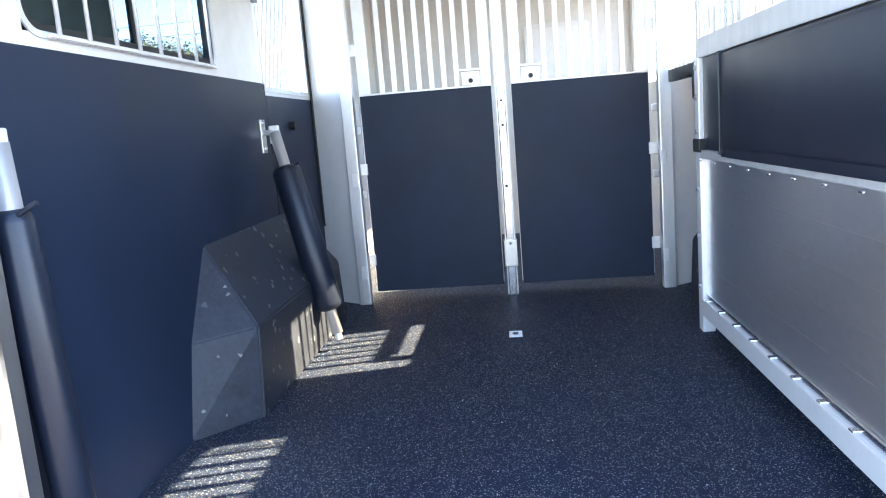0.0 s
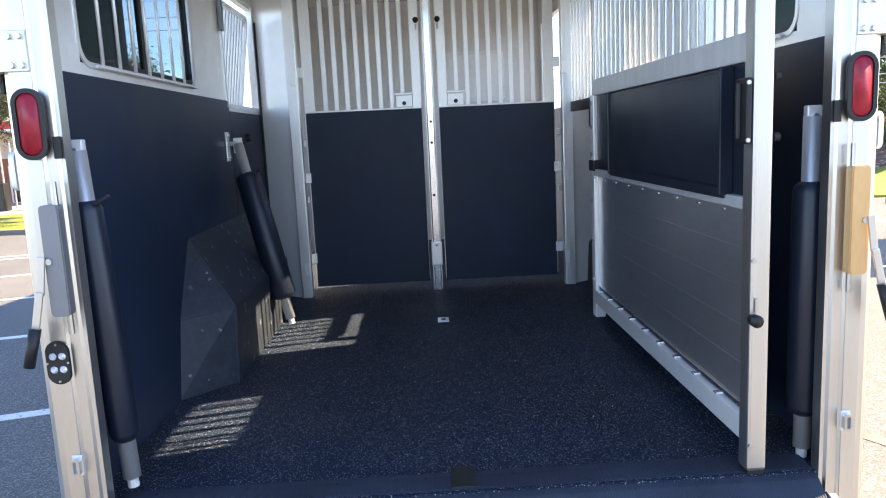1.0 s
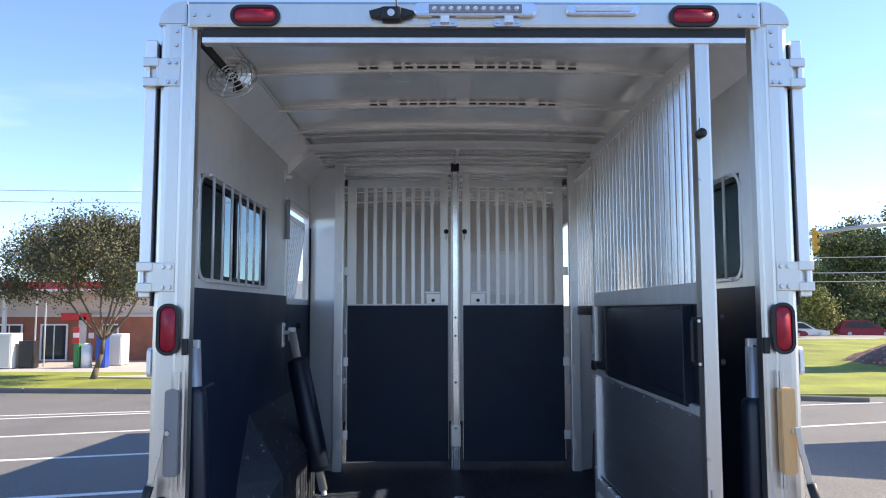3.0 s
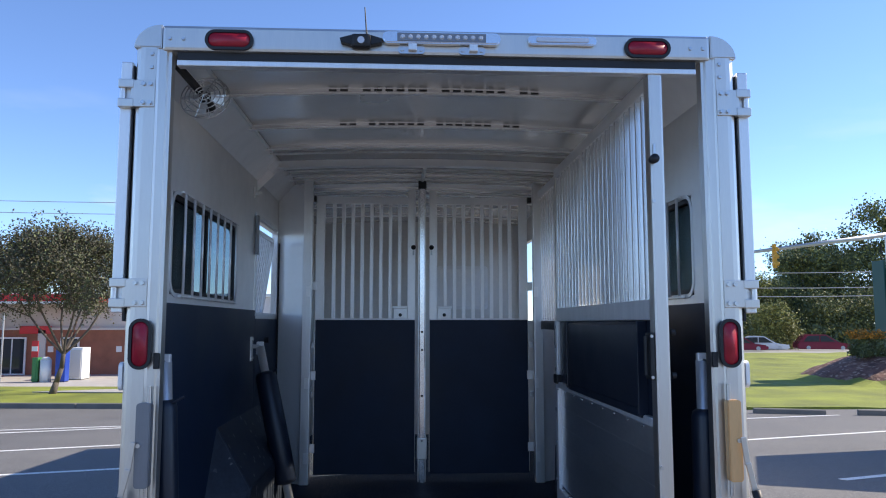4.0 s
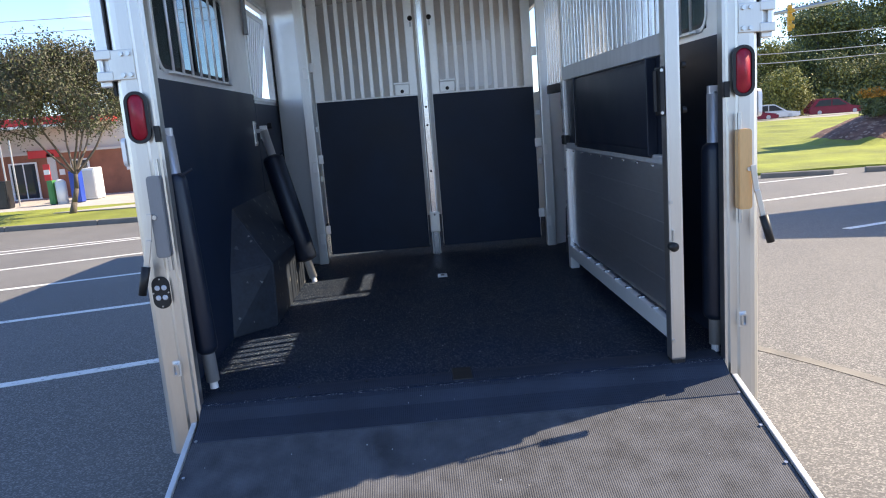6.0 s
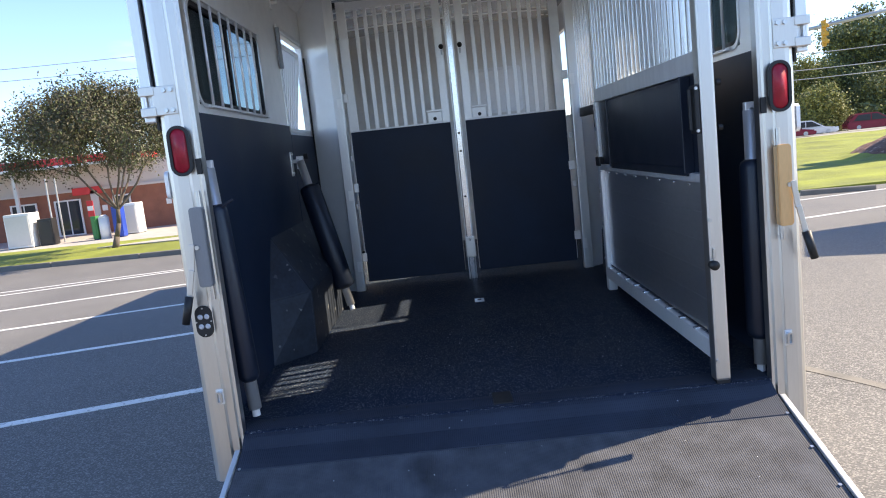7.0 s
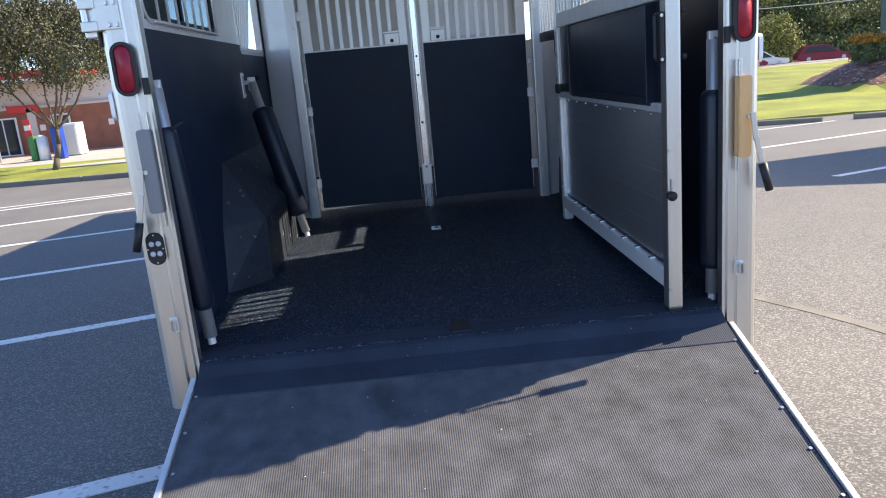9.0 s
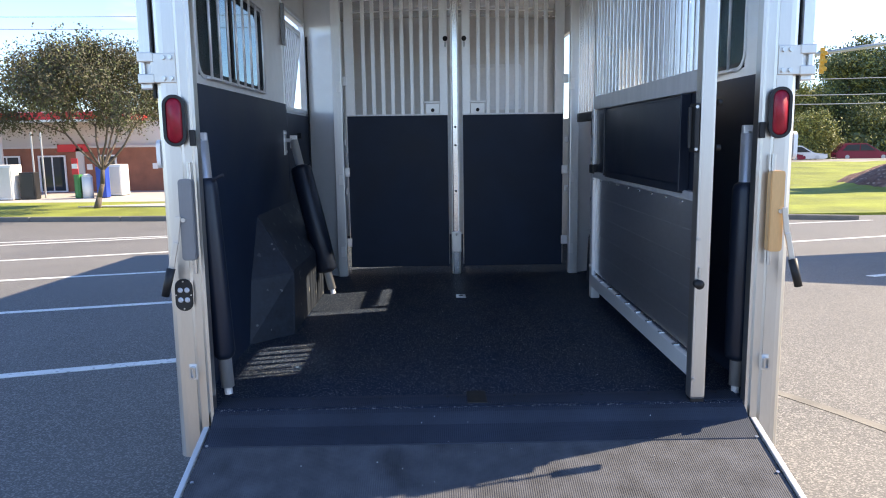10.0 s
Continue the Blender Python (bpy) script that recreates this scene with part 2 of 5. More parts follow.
bm = bmesh.new()
ys = (-2500, -60, -5, 0, 5, 10, 17, 40, 120, 3000)
xs = (-3000, -60, -20, 0, 20, 60, 3000)
def lot_z(y):
    return ground_z(min(max(y, -60), 120))
grid = [[bm.verts.new((x, y, lot_z(y))) for x in xs] for y in ys]
for r0, r1 in zip(grid, grid[1:]):
    for i in range(len(xs) - 1):
        bm.faces.new((r0[i], r0[i + 1], r1[i + 1], r1[i]))
ground = structure("ground", bm, ASPHALT, "grey speckled asphalt car park", "ground")


def stripe(a, b, w=0.11):
    a, b = Vector(a), Vector(b)
    n = (b - a).normalized().orthogonal() * w / 2
    pts = [(p.x, p.y) for p in (a + n, b + n, b - n, a - n)]
    lo = [(x, y, ground_z(y) - 0.02) for x, y in pts]
    hi = [(x, y, ground_z(y) + 0.005) for x, y in pts]
    return structure("parking_line", quad_solid(lo + hi), PAINT, "worn white painted parking bay line", "road marking")


for (ax, ay), (bx, by) in (((-6.6, 1.15), (-1.3, 2.95)), ((-7.6, 3.85), (-2.2, 5.6)), ((-8.6, 6.45), (-2.6, 8.6)), ((-9.9, 8.9), (-3.4, 11.9)), ((-11.9, 11.9), (-4.4, 15.6)), ((-12.5, 12.9), (-4.2, 15.9)), ((-4.5, -1.0), (-1.15, 0.12)),
                           ((5.35, 6.45), (9.3, 8.0)), ((4.4, 10.3), (11.9, 13.2)), ((5.6, 15.05), (11.6, 16.9))):
    stripe((ax, ay), (bx, by), 0.12)

# ---- trailer shell ----
W, RF = 1.09, -0.03  # inner half width, rear face
FEED = {-1: (2.06, 2.82, 1.19, 1.81), 1: (1.95, 2.60, 1.18, 1.81)}
WIN = {-1: (0.36, 1.52, 1.262, 1.69), 1: (0.36, 1.40, 1.262, 1.69)}
ROOM = 5.1
bm = box(-1.1, 1.1, 0.0, 2.86, -0.12, 0.0)
floor = structure("floor", bm, FLOORING, "black granular poured rubber trailer floor", "floor")
bm = box(-1.1, 1.1, 2.864, ROOM, -0.12, -0.006)
structure("dressing_room_floor", bm, FLOORING, "dark granular rubber floor beyond the stall gates", "floor")
for s, nm in ((-1, "left"), (1, "right")):
    # the left opening past the gates is unseen, added to let in skylight
    holes = [WIN[s], FEED[s]] + ([(3.5, 4.95, 1.17, 1.95)] if s == 1 else [(2.95, 3.8, 0.5, 1.95)])
    bm = wall_x(s * W, s * (W + 0.035), 0.03, ROOM, -0.16, 2.195, holes)
    structure("wall_" + nm, bm, SHEET, "pale aluminium sheet trailer side wall with window openings", "wall")
    # black wall mats
    bm = box(s * (W - 0.008), s * W, 0.035, FEED[s][0], 0.0, 1.225, 0.002)
    structure("wall_mat_" + nm, bm, MAT, "black rubber mat lining the lower trailer wall", "wall mat")
    bm = box(s * (W - 0.008), s * W, FEED[s][0] + 0.006, 2.86, 0.0, 1.172, 0.002)
    structure("wall_mat_door_" + nm, bm, MAT, "black rubber mat on the escape door", "wall mat")
GREYWALL = material("grey_lining", (0.66, 0.645, 0.615), 0.5, 0.1, 0.1, 2, 30, 0.05, 0.002)
HATCH = material("hatch_grey", (0.78, 0.775, 0.76), 0.5, 0.1, 0.08, 2, 30, 0.05, 0.002)
bm = box(-1.12, 1.12, ROOM, ROOM + 0.04, -0.16, 2.235)
structure("wall_front", bm, GREYWALL, "grey lined front wall of the trailer", "wall")

# never in view: block added ahead of the trailer to lengthen its ground shadow
structure("unseen_shadow_front", box(-1.12, 1.12, ROOM + 0.045, 11.6, -0.16, 2.48, 0.06), SHEET, "unseen aluminium front block added to lengthen the trailer's cast shadow", "trailer body")

# arched ceiling
def arch(x):
    return 2.225 - 0.035 * (x / 1.1) ** 2


def arch_strip(y0, y1, lift0, lift1, xr=1.12, n=16):
    b = bmesh.new()
    pr = []
    for i in range(n + 1):
        x = -xr + 2 * xr * i / n
        z = arch(x)
        pr.append([b.verts.new(p) for p in ((x, y0, z + lift0), (x, y1, z + lift0), (x, y1, z + lift1), (x, y0, z + lift1))])
    for p, q in zip(pr, pr[1:]):
        for k in range(4):
            b.faces.new((p[k], p[(k + 1) % 4], q[(k + 1) % 4], q[k]))
    for p in (pr[0], pr[-1]):
        b.faces.new(p)
    return b


structure("ceiling", arch_strip(0.10, ROOM + 0.04, 0.0, 0.01), CEIL, "pale aluminium sheet ceiling, slightly arched", "ceiling")
# ---- end shell ----
for i, y in enumerate((0.62, 1.2, 1.66, 1.78, 2.16, 2.3, 2.44, 2.62, 2.78, 3.1, 3.3, 3.6, 3.9, 4.5)):
    bow = structure("roof_bow", arch_strip(y, y + 0.04, -0.022, 0.003, 0.98), CEIL, "bent aluminium roof bow across the ceiling", "roof bow")
    part("lip", arch_strip(y - 0.010, y + 0.004, -0.031, -0.0225, 0.98), BARS, bow)
    bm = bmesh.new()
    for k in range(-9, 10):
        x = k * 0.052
        if k % 7:
            box(x - 0.018, x + 0.018, y - 0.004, y - 0.001, arch(x) - 0.0145, arch(x) - 0.006, 0, bm)
    if y < 1.5:
        part("vent_slots", bm, RUBBER, bow)
structure("roof_beam", arch_strip(2.0, 2.07, -0.062, -0.02, 1.0), SHEET, "flat aluminium beam under the ceiling", "beam")
for s in (-1, 1):
    bm = quad_solid([(s * 1.085, 0.03, 2.06), (s * 0.95, 0.03, 2.19), (s * 0.95, 2.9, 2.19), (s * 1.085, 2.9, 2.06), (s * 1.09, 0.03, 2.066), (s * 0.955, 0.03, 2.197), (s * 0.955, 2.9, 2.197), (s * 1.09, 2.9, 2.066)])
    structure("cove_trim", bm, SHEET, "sloping aluminium trim between wall and ceiling", "trim")
    structure("cove_lip", rod((s * 0.95, 0.03, 2.187), (s * 0.95, 2.9, 2.187), 0.008), ALU, "thin aluminium lip along the ceiling trim", "trim")
    # slanted panels beside the front gates
    bm = quad_solid([(s * 1.088, 2.87, 0), (s * 0.87, 2.716, 0), (s * 0.865, 2.736, 0), (s * 1.088, 2.89, 0), (s * 1.088, 2.87, 2.16), (s * 0.87, 2.716, 2.16), (s * 0.865, 2.736, 2.16), (s * 1.088, 2.89, 2.16)])
    structure("gate_side_panel", bm, BRIGHT, "pale slanted aluminium panel beside the stall gates", "panel")
    structure("joint_seal", rod((s * 1.076, 2.852, 0.45), (s * 1.076, 2.852, 1.74), 0.006), RUBBER, "thin black seal down the panel joint", "seal")
    px = 0.81 if s == -1 else 0.82
    structure("gate_post", box(s * px, s * (px + 0.068), 2.69, 2.755, 0, 2.22, 0.006), ALU, "square aluminium gate post", "post")
    # wheel arch
    a = s * 1.088
    i = s * 0.895
    bm = bmesh.new()
    P = [(a, 0.88, 0), (i, 1.07, 0), (i, 2.42, 0), (a, 2.62, 0), (a, 0.97, 0.31), (i, 1.115, 0.322), (i, 2.36, 0.322), (a, 2.5, 0.31), (a, 1.17, 0.622), (a, 2.25, 0.622)]
    v = [bm.verts.new(p) for p in P]
    for f in ((0, 1, 5, 4), (1, 2, 6, 5), (2, 3, 7, 6), (4, 5, 8), (5, 6, 9, 8), (6, 7, 9), (3, 0, 4, 8, 9, 7), (0, 3, 2, 1)):
        bm.faces.new([v[k] for k in f])
    bmesh.ops.recalc_face_normals(bm, faces=bm.faces)
    bmesh.ops.bevel(bm, geom=bm.edges[:], offset=0.006, segments=2, affect="EDGES")
    structure("wheel_arch", bm, SCUFFED, "scuffed black rubber covered wheel arch", "wheel arch")

    # gusset under the beam end
    bm = prism([(0, 0), (0.16, 0.0), (0.0, -0.16)], 0.012, Matrix.Translation((s * 1.086, 2.05, 2.15)) @ FACE @ Matrix.Diagonal((-s, 1, 1, 1)))
    structure("corner_gusset", bm, SHEET, "triangular aluminium gusset at the beam end", "gusset")
    bm = prism([(-0.05, 0), (0, 0.05), (0.05, 0), (0, -0.05)], 0.02, face_at(s * 0.98, 1.99, 2.15), 0.006)
    structure("beam_plate", bm, ALU, "diamond-shaped aluminium plate at the beam end", "plate")

# ---- rear frame ----
frame_top = thing("rear_frame", (0, 0, 0), "bright aluminium rear door frame of the trailer", "door frame", kind="structure")
for s in (-1, 1):
    bm = bmesh.new()
    prof = [(1.045, -0.03), (1.085, -0.03), (1.102, -0.027), (1.115, -0.019), (1.124, -0.005), (1.128, 0.02), (1.128, 0.03), (1.128, 0.12), (1.09, 0.12), (1.09, 0.03), (0.995, 0.03), (0.995, -0.012), (1.006, -0.012), (1.012, -0.02), (1.038, -0.02), (1.045, -0.026)]
    for z0, z1, pr in ((-0.17, 2.15, prof),):
        lo = [bm.verts.new((s * x, y, z0)) for x, y in pr]
        hi = [bm.verts.new((s * x, y, z1)) for x, y in pr]
        n = len(pr)
        for k in range(n):
            bm.faces.new((lo[k], lo[(k + 1) % n], hi[(k + 1) % n], hi[k]))
        bm.faces.new(lo)
        bm.faces.new(hi)
    part("post", bm, ALU_POST, frame_top)
    # rounded corner casting
    pts = [(0, 0), (0, 0.088)] + [(0.1 * math.sin(radians(q)), 0.088 * math.cos(radians(q))) for q in range(10, 91, 10)]
    m = Matrix.Translation((s * 1.028, 0.12, 2.15)) @ FACE @ Matrix.Diagonal((s, 1, 1, 1))
    part("corner_cap", prism(pts, 0.152, m, 0.004), ALU_POST, frame_top, "rounded cast corner cap")
    for x, z in ((1.06, 2.125), (1.06, 2.075), (1.0, 2.185), (0.95, 2.185)):
        part("rivet", rod((s * x, -0.028, z), (s * x, -0.036, z), 0.009, r2=0.006), STEEL, frame_top)
part("header", box(-1.028, 1.028, -0.03, 0.12, 2.14, 2.237, 0.012), ALU_POST, frame_top)
part("seal", box(-0.975, 0.975, -0.014, 0.02, 2.112, 2.141), RUBBER, frame_top, "black rubber door seal")
part("inner_trim", box(-0.978, 0.978, -0.012, 0.03, 2.09, 2.112, 0.003), ALU, frame_top)
part("sill", box(-1.0, 1.0, -0.025, 0.0, -0.16, -0.06), ALU, frame_top)


def oval_lamp(x, z, w, h, roll, label):
    t = thing("marker_lamp", (x, RF, z), label, "lamp", "red oval rear lamps")
    m = face_at(x, RF, z, roll)
    o, i = round_rect(h, w, w / 2 - 0.001, 8), round_rect(h - 0.022, w - 0.022, w / 2 - 0.012, 8)
    part("grommet", ring(o, i, 0.012, m), RUBBER, t, "black rubber grommet")
    part("lens", prism(i, 0.011, m, 0.004), RED, t, "red plastic lens", True)
    return t


for s in (-1, 1):
    oval_lamp(s * 1.06, 1.07, 0.079, 0.178, 90, "upright oval red tail lamp in black rubber on the post")
    oval_lamp(s * 0.783, 2.181, 0.076, 0.176, 0, "level oval red marker lamp on the door header")
    t = thing("reflector", (s * 1.006, RF, 1.01), "small dark rectangular reflector on the post", "reflector")
    part("plate", box(s * 1.006 - 0.01, s * 1.006 + 0.01, -0.026, -0.019, 0.982, 1.038, 0.001), RUBBER, t)

# upper door hinges and the open leaves folded back along the sides
for s in (-1, 1):
    t = thing("rear_door", (s * 1.17, 0.5, 1.17), "upper rear door folded open along the trailer side", "door", "upper rear doors")
    part("leaf", box(s * 1.142, s * 1.17, 0.0, 0.885, 1.19, 2.09, 0.004), ALU_POST, t)
    part("edge_frame", box(s * 1.136, s * 1.176, -0.014, 0.02, 1.18, 2.1, 0.004), ALU, t)
    part("seal", box(s * 1.131, s * 1.141, 0.0, 0.03, 1.15, 2.09, 0.002), RUBBER, t, "black rubber edge seal")
    for z in (1.975, 1.25):
        h = part("hinge", box(s * 1.045, s * 1.13, -0.036, -0.03, z - 0.05, z + 0.05, 0.002), ALU_POST, t, "heavy bolted aluminium strap hinge")
        for zz in (-0.036, 0.036):
            part("hinge_arm", box(s * 1.12, s * 1.175, -0.04, -0.004, z + zz - 0.016, z + zz + 0.016, 0.003), ALU_POST, h)
        part("hinge_barrel", rod((s * 1.163, -0.022, z - 0.052), (s * 1.163, -0.022, z + 0.052), 0.011), ALU, h)
        for bx in (1.06, 1.085):
            for bz in (-0.035, 0.035):
                part("hinge_bolt", rod((s * bx, -0.034, z + bz), (s * bx, -0.045, z + bz), 0.008, n=6), STEEL, h)

# latches and lever handles on the posts
for s in (-1, 1):
    t = thing("door_latch", (s * 1.05, RF, 0.74), ("tan" if s == 1 else "grey") + " cover latch, its reflection put into the colour, with steel rod and black-gripped lever", "latch", "ramp latches")
    x = 1.053 if s == 1 else -1.03
    part("rod", rod((x - s * 0.012, -0.045, 0.53), (x - s * 0.012, -0.045, 0.925), 0.008), STEEL, t)
    # like covers; tan and grey stand for what each side reflects
    part("cover", prism(round_rect(0.05, 0.288, 0.012, 4), 0.034, face_at(x, -0.032, 0.724), 0.003), TAN if s == 1 else SLATE, t)
    part("bolt", rod((x + s * 0.012, -0.066, 0.725), (x + s * 0.012, -0.072, 0.725), 0.008), STEEL, t)
    bm = bmesh.new()
    o = 0.0 if s == 1 else -0.018
    pts = [(s * (1.076 + o), -0.073, 0.735), (s * (1.088 + o), -0.077, 0.645), (s * (1.108 + o), -0.085, 0.556)]
    for k, (p, q) in enumerate(zip(pts, pts[1:])):
        dv = Vector(q) - Vector(p)
        b = box(-0.010, 0.010, -0.003, 0.003, -dv.length / 2 - 0.004, dv.length / 2 + 0.004, 0.002)
        bmesh.ops.transform(b, verts=b.verts, matrix=Matrix.Translation((Vector(p) + Vector(q)) / 2) @ Matrix.Rotation(math.atan2(dv.x, dv.z), 4, "Y"))
        merge(bm, b)
    part("lever", bm, ALU_POST, t)
    part("grip", rod(pts[-1], (s * (1.133 + o), -0.09, 0.458), 0.0155, r2=0.014), RUBBER, t, "black rubber grip", True)

# plug socket and small catch on the post
t = thing("wall_socket", (-1.068, RF, 0.45), "black oval plug socket with four clear light points", "socket")
m = face_at(-1.068, RF, 0.45, 90)
part("plate", prism(round_rect(0.118, 0.064, 0.031, 8), 0.008, m, 0.003), RUBBER, t)
for dx in (-0.012, 0.012):
    for dz in (-0.018, 0.018):
        part("light_point", rod((-1.068 + dx, -0.038, 0.45 + dz), (-1.068 + dx, -0.044, 0.45 + dz), 0.010, r2=0.006), CLEAR, t)
for dx, dz in ((0, 0.05), (0, -0.05), (0.027, 0), (-0.027, 0)):
    part("screw", rod((-1.068 + dx, -0.038, 0.45 + dz), (-1.068 + dx, -0.041, 0.45 + dz), 0.003, n=8), STEEL, t)
for s in (-1, 1):
    t = thing("ramp_catch", (s * 1.053, RF, 0.16), "small aluminium catch loop on the post", "catch", "ramp catches")
    part("plate", box(s * 1.053 - 0.014, s * 1.053 + 0.014, -0.035, -0.03, 0.132, 0.19, 0.002), ALU, t)
    part("loop", ring(round_rect(0.022, 0.046, 0.008), round_rect(0.01, 0.034, 0.004), 0.018, face_at(s * 1.053, -0.034, 0.161)), STEEL, t)

for s in (-1, 1):
    t = thing("side_marker", (s * 1.14, 0.01, 0.95), "small pale side marker on the outer post edge", "marker")
    part("loop", ring(round_rect(0.05, 0.10, 0.02), round_rect(0.03, 0.078, 0.012), 0.014, side_at(s * 1.129, 0.02, 0.955, -s)), BARS, t)
    part("lens", prism(round_rect(0.034, 0.082, 0.014), 0.010, side_at(s * 1.128, 0.02, 0.955, -s)), CLEAR, t)

# things on the door header
t = thing("reversing_camera", (-0.297, RF, 2.18), "small black reversing camera with a thin aerial", "camera")
part("body", box(-0.335, -0.262, -0.07, -0.03, 2.155, 2.205, 0.012), RUBBER, t)
for s in (-1, 1):
    part("wing", prism([(0, -0.014), (0.04, -0.004), (0.045, 0.012), (0, 0.025)], 0.03, Matrix.Translation((-0.298 + s * 0.034, -0.03, 2.178)) @ FACE @ Matrix.Diagonal((s, 1, 1, 1)), 0.002), RUBBER, t)
part("lens", rod((-0.298, -0.068, 2.178), (-0.298, -0.074, 2.178), 0.013), CLEAR, t)
part("aerial", rod((-0.278, -0.05, 2.2), (-0.286, -0.05, 2.312), 0.003, r2=0.002), RUBBER, t)
t = thing("light_bar", (0, RF, 2.195), "chrome loading light bar with a row of clear points", "lamp")
part("housing", prism(round_rect(0.44, 0.044, 0.021, 6), 0.03, face_at(0, RF, 2.197), 0.004), POLISH, t)
part("strip", box(-0.165, 0.165, -0.063, -0.058, 2.181, 2.213, 0.002), SLATE, t)
for k in range(11):
    part("light_point", rod((-0.145 + k * 0.029, -0.062, 2.197), (-0.145 + k * 0.029, -0.068, 2.197), 0.01, r2=0.006), CLEAR, t)
for x in (-0.112, 0.115):
    t = thing("header_catch", (x, RF, 2.157), "small steel catch with bolts on the header", "catch", "header catches")
    part("plate", prism(round_rect(0.10, 0.03, 0.012), 0.008, face_at(x, RF, 2.157)), STEEL, t)
    part("clip", box(x - 0.012, x + 0.02, -0.055, -0.036, 2.15, 2.178, 0.003), ALU, t)
    for d in (-0.035, 0.035):
        part("bolt", rod((x + d, -0.036, 2.157), (x + d, -0.044, 2.157), 0.007, n=6), STEEL, t)
t = thing("strip_lamp", (0.455, RF, 2.2), "slim clear strip lamp on the header", "lamp")
part("housing", prism(round_rect(0.26, 0.034, 0.016, 6), 0.02, face_at(0.455, RF, 2.2), 0.003), POLISH, t)
part("lens", prism(round_rect(0.2, 0.018, 0.008, 6), 0.005, face_at(0.455, RF - 0.02, 2.2), 0.002), CLEAR, t)

# ---- ramp ----
ramp = thing("ramp", (0, 0, -0.05), "lowered loading ramp with ribbed black rubber and aluminium edges", "ramp")
ang = math.atan(0.305)
RM = Matrix.Translation((0, -0.03, -0.048)) @ Matrix.Rotation(ang, 4, "X")
LEN = 1.27
bm = bmesh.new()
nr = 270
pr = []
for k in range(nr + 1):
    x = -1.0 + 2.0 * k / nr
    p = 2.0 / nr
    for dx, dz in ((0, 0), (0.2, 0.0008), (0.55, 0.0008), (0.75, 0)):
        if k < nr:
            pr.append((x + dx * p, dz))
rows = [[bm.verts.new((x, y, z)) for x, z in pr] for y in (-0.04, -LEN)]
for k in range(len(pr) - 1):
    bm.faces.new((rows[0][k], rows[0][k + 1], rows[1][k + 1], rows[1][k]))
bmesh.ops.transform(bm, verts=bm.verts, matrix=RM)
part("ribbed_mat", bm, RIBBED, ramp)
part("deck", box(-1.01, 1.01, -LEN, 0.0, -0.05, -0.001, 0, None, RM), RUBBER, ramp)
for s in (-1, 1):
    part("edge_rail", box(s * 1.002, s * 1.022, -LEN - 0.01, -0.02, -0.055, 0.012, 0.003, None, RM), ALU, ramp)
    for k in range(7):
        y = -0.12 - 0.18 * k
        b = rod((s * 0.985, y, 0.0), (s * 0.985, y, 0.006), 0.006, n=8)
        bmesh.ops.transform(b, verts=b.verts, matrix=RM)
        part("screw", b, STEEL, ramp)
part("toe_rail", box(-1.022, 1.022, -LEN - 0.03, -LEN, -0.055, 0.008, 0.003, None, RM), ALU, ramp)
bm = bmesh.new()
nr2 = 268
pv = []
for k in range(nr2):
    x = -0.995 + 1.99 * k / nr2
    for dx, dz in ((0, 0), (0.2, 0.0008), (0.55, 0.0008), (0.75, 0)):
        pv.append((x + dx * 0.0074, dz))
prof = [(0.122, -0.002), (0.118, 0.004), (0.09, 0.006), (0.02, 0.002), (-0.02, -0.014), (-0.06, -0.047), (-0.15, -0.0805), (-0.153, -0.088)]
rows = [[bm.verts.new((x, y, z + dz)) for x, dz in pv] for y, z in prof]
for r0, r1 in zip(rows, rows[1:]):
    for k in range(len(pv) - 1):
        bm.faces.new((r0[k], r0[k + 1], r1[k + 1], r1[k]))
t = thing("hinge_flap", (0, 0, 0), "ribbed black rubber flap over the ramp hinge", "rubber flap")
part("flap", bm, FLAP, t)
for k in range(8):
    x = -0.9 + 0.26 * k
    part("screw", rod((x, 0.085, 0.004), (x, 0.085, 0.009), 0.005, n=8), RUBBER, t)

# floor plates
t = thing("floor_plate", (0, 1.945, 0), "small bright steel latch plate in the floor", "plate")
part("plate", box(-0.032, 0.028, 1.9, 1.99, -0.002, 0.005, 0.002), STEEL, t)
part("slot", box(-0.012, 0.01, 1.93, 1.965, 0.004, 0.0065), RUBBER, t)
t = thing("floor_cover", (0, 0.2, 0), "flat black cover plate near the rear of the floor", "plate")
part("plate", box(-0.045, 0.03, 0.02, 0.15, -0.002, 0.007, 0.002), RUBBER, t)

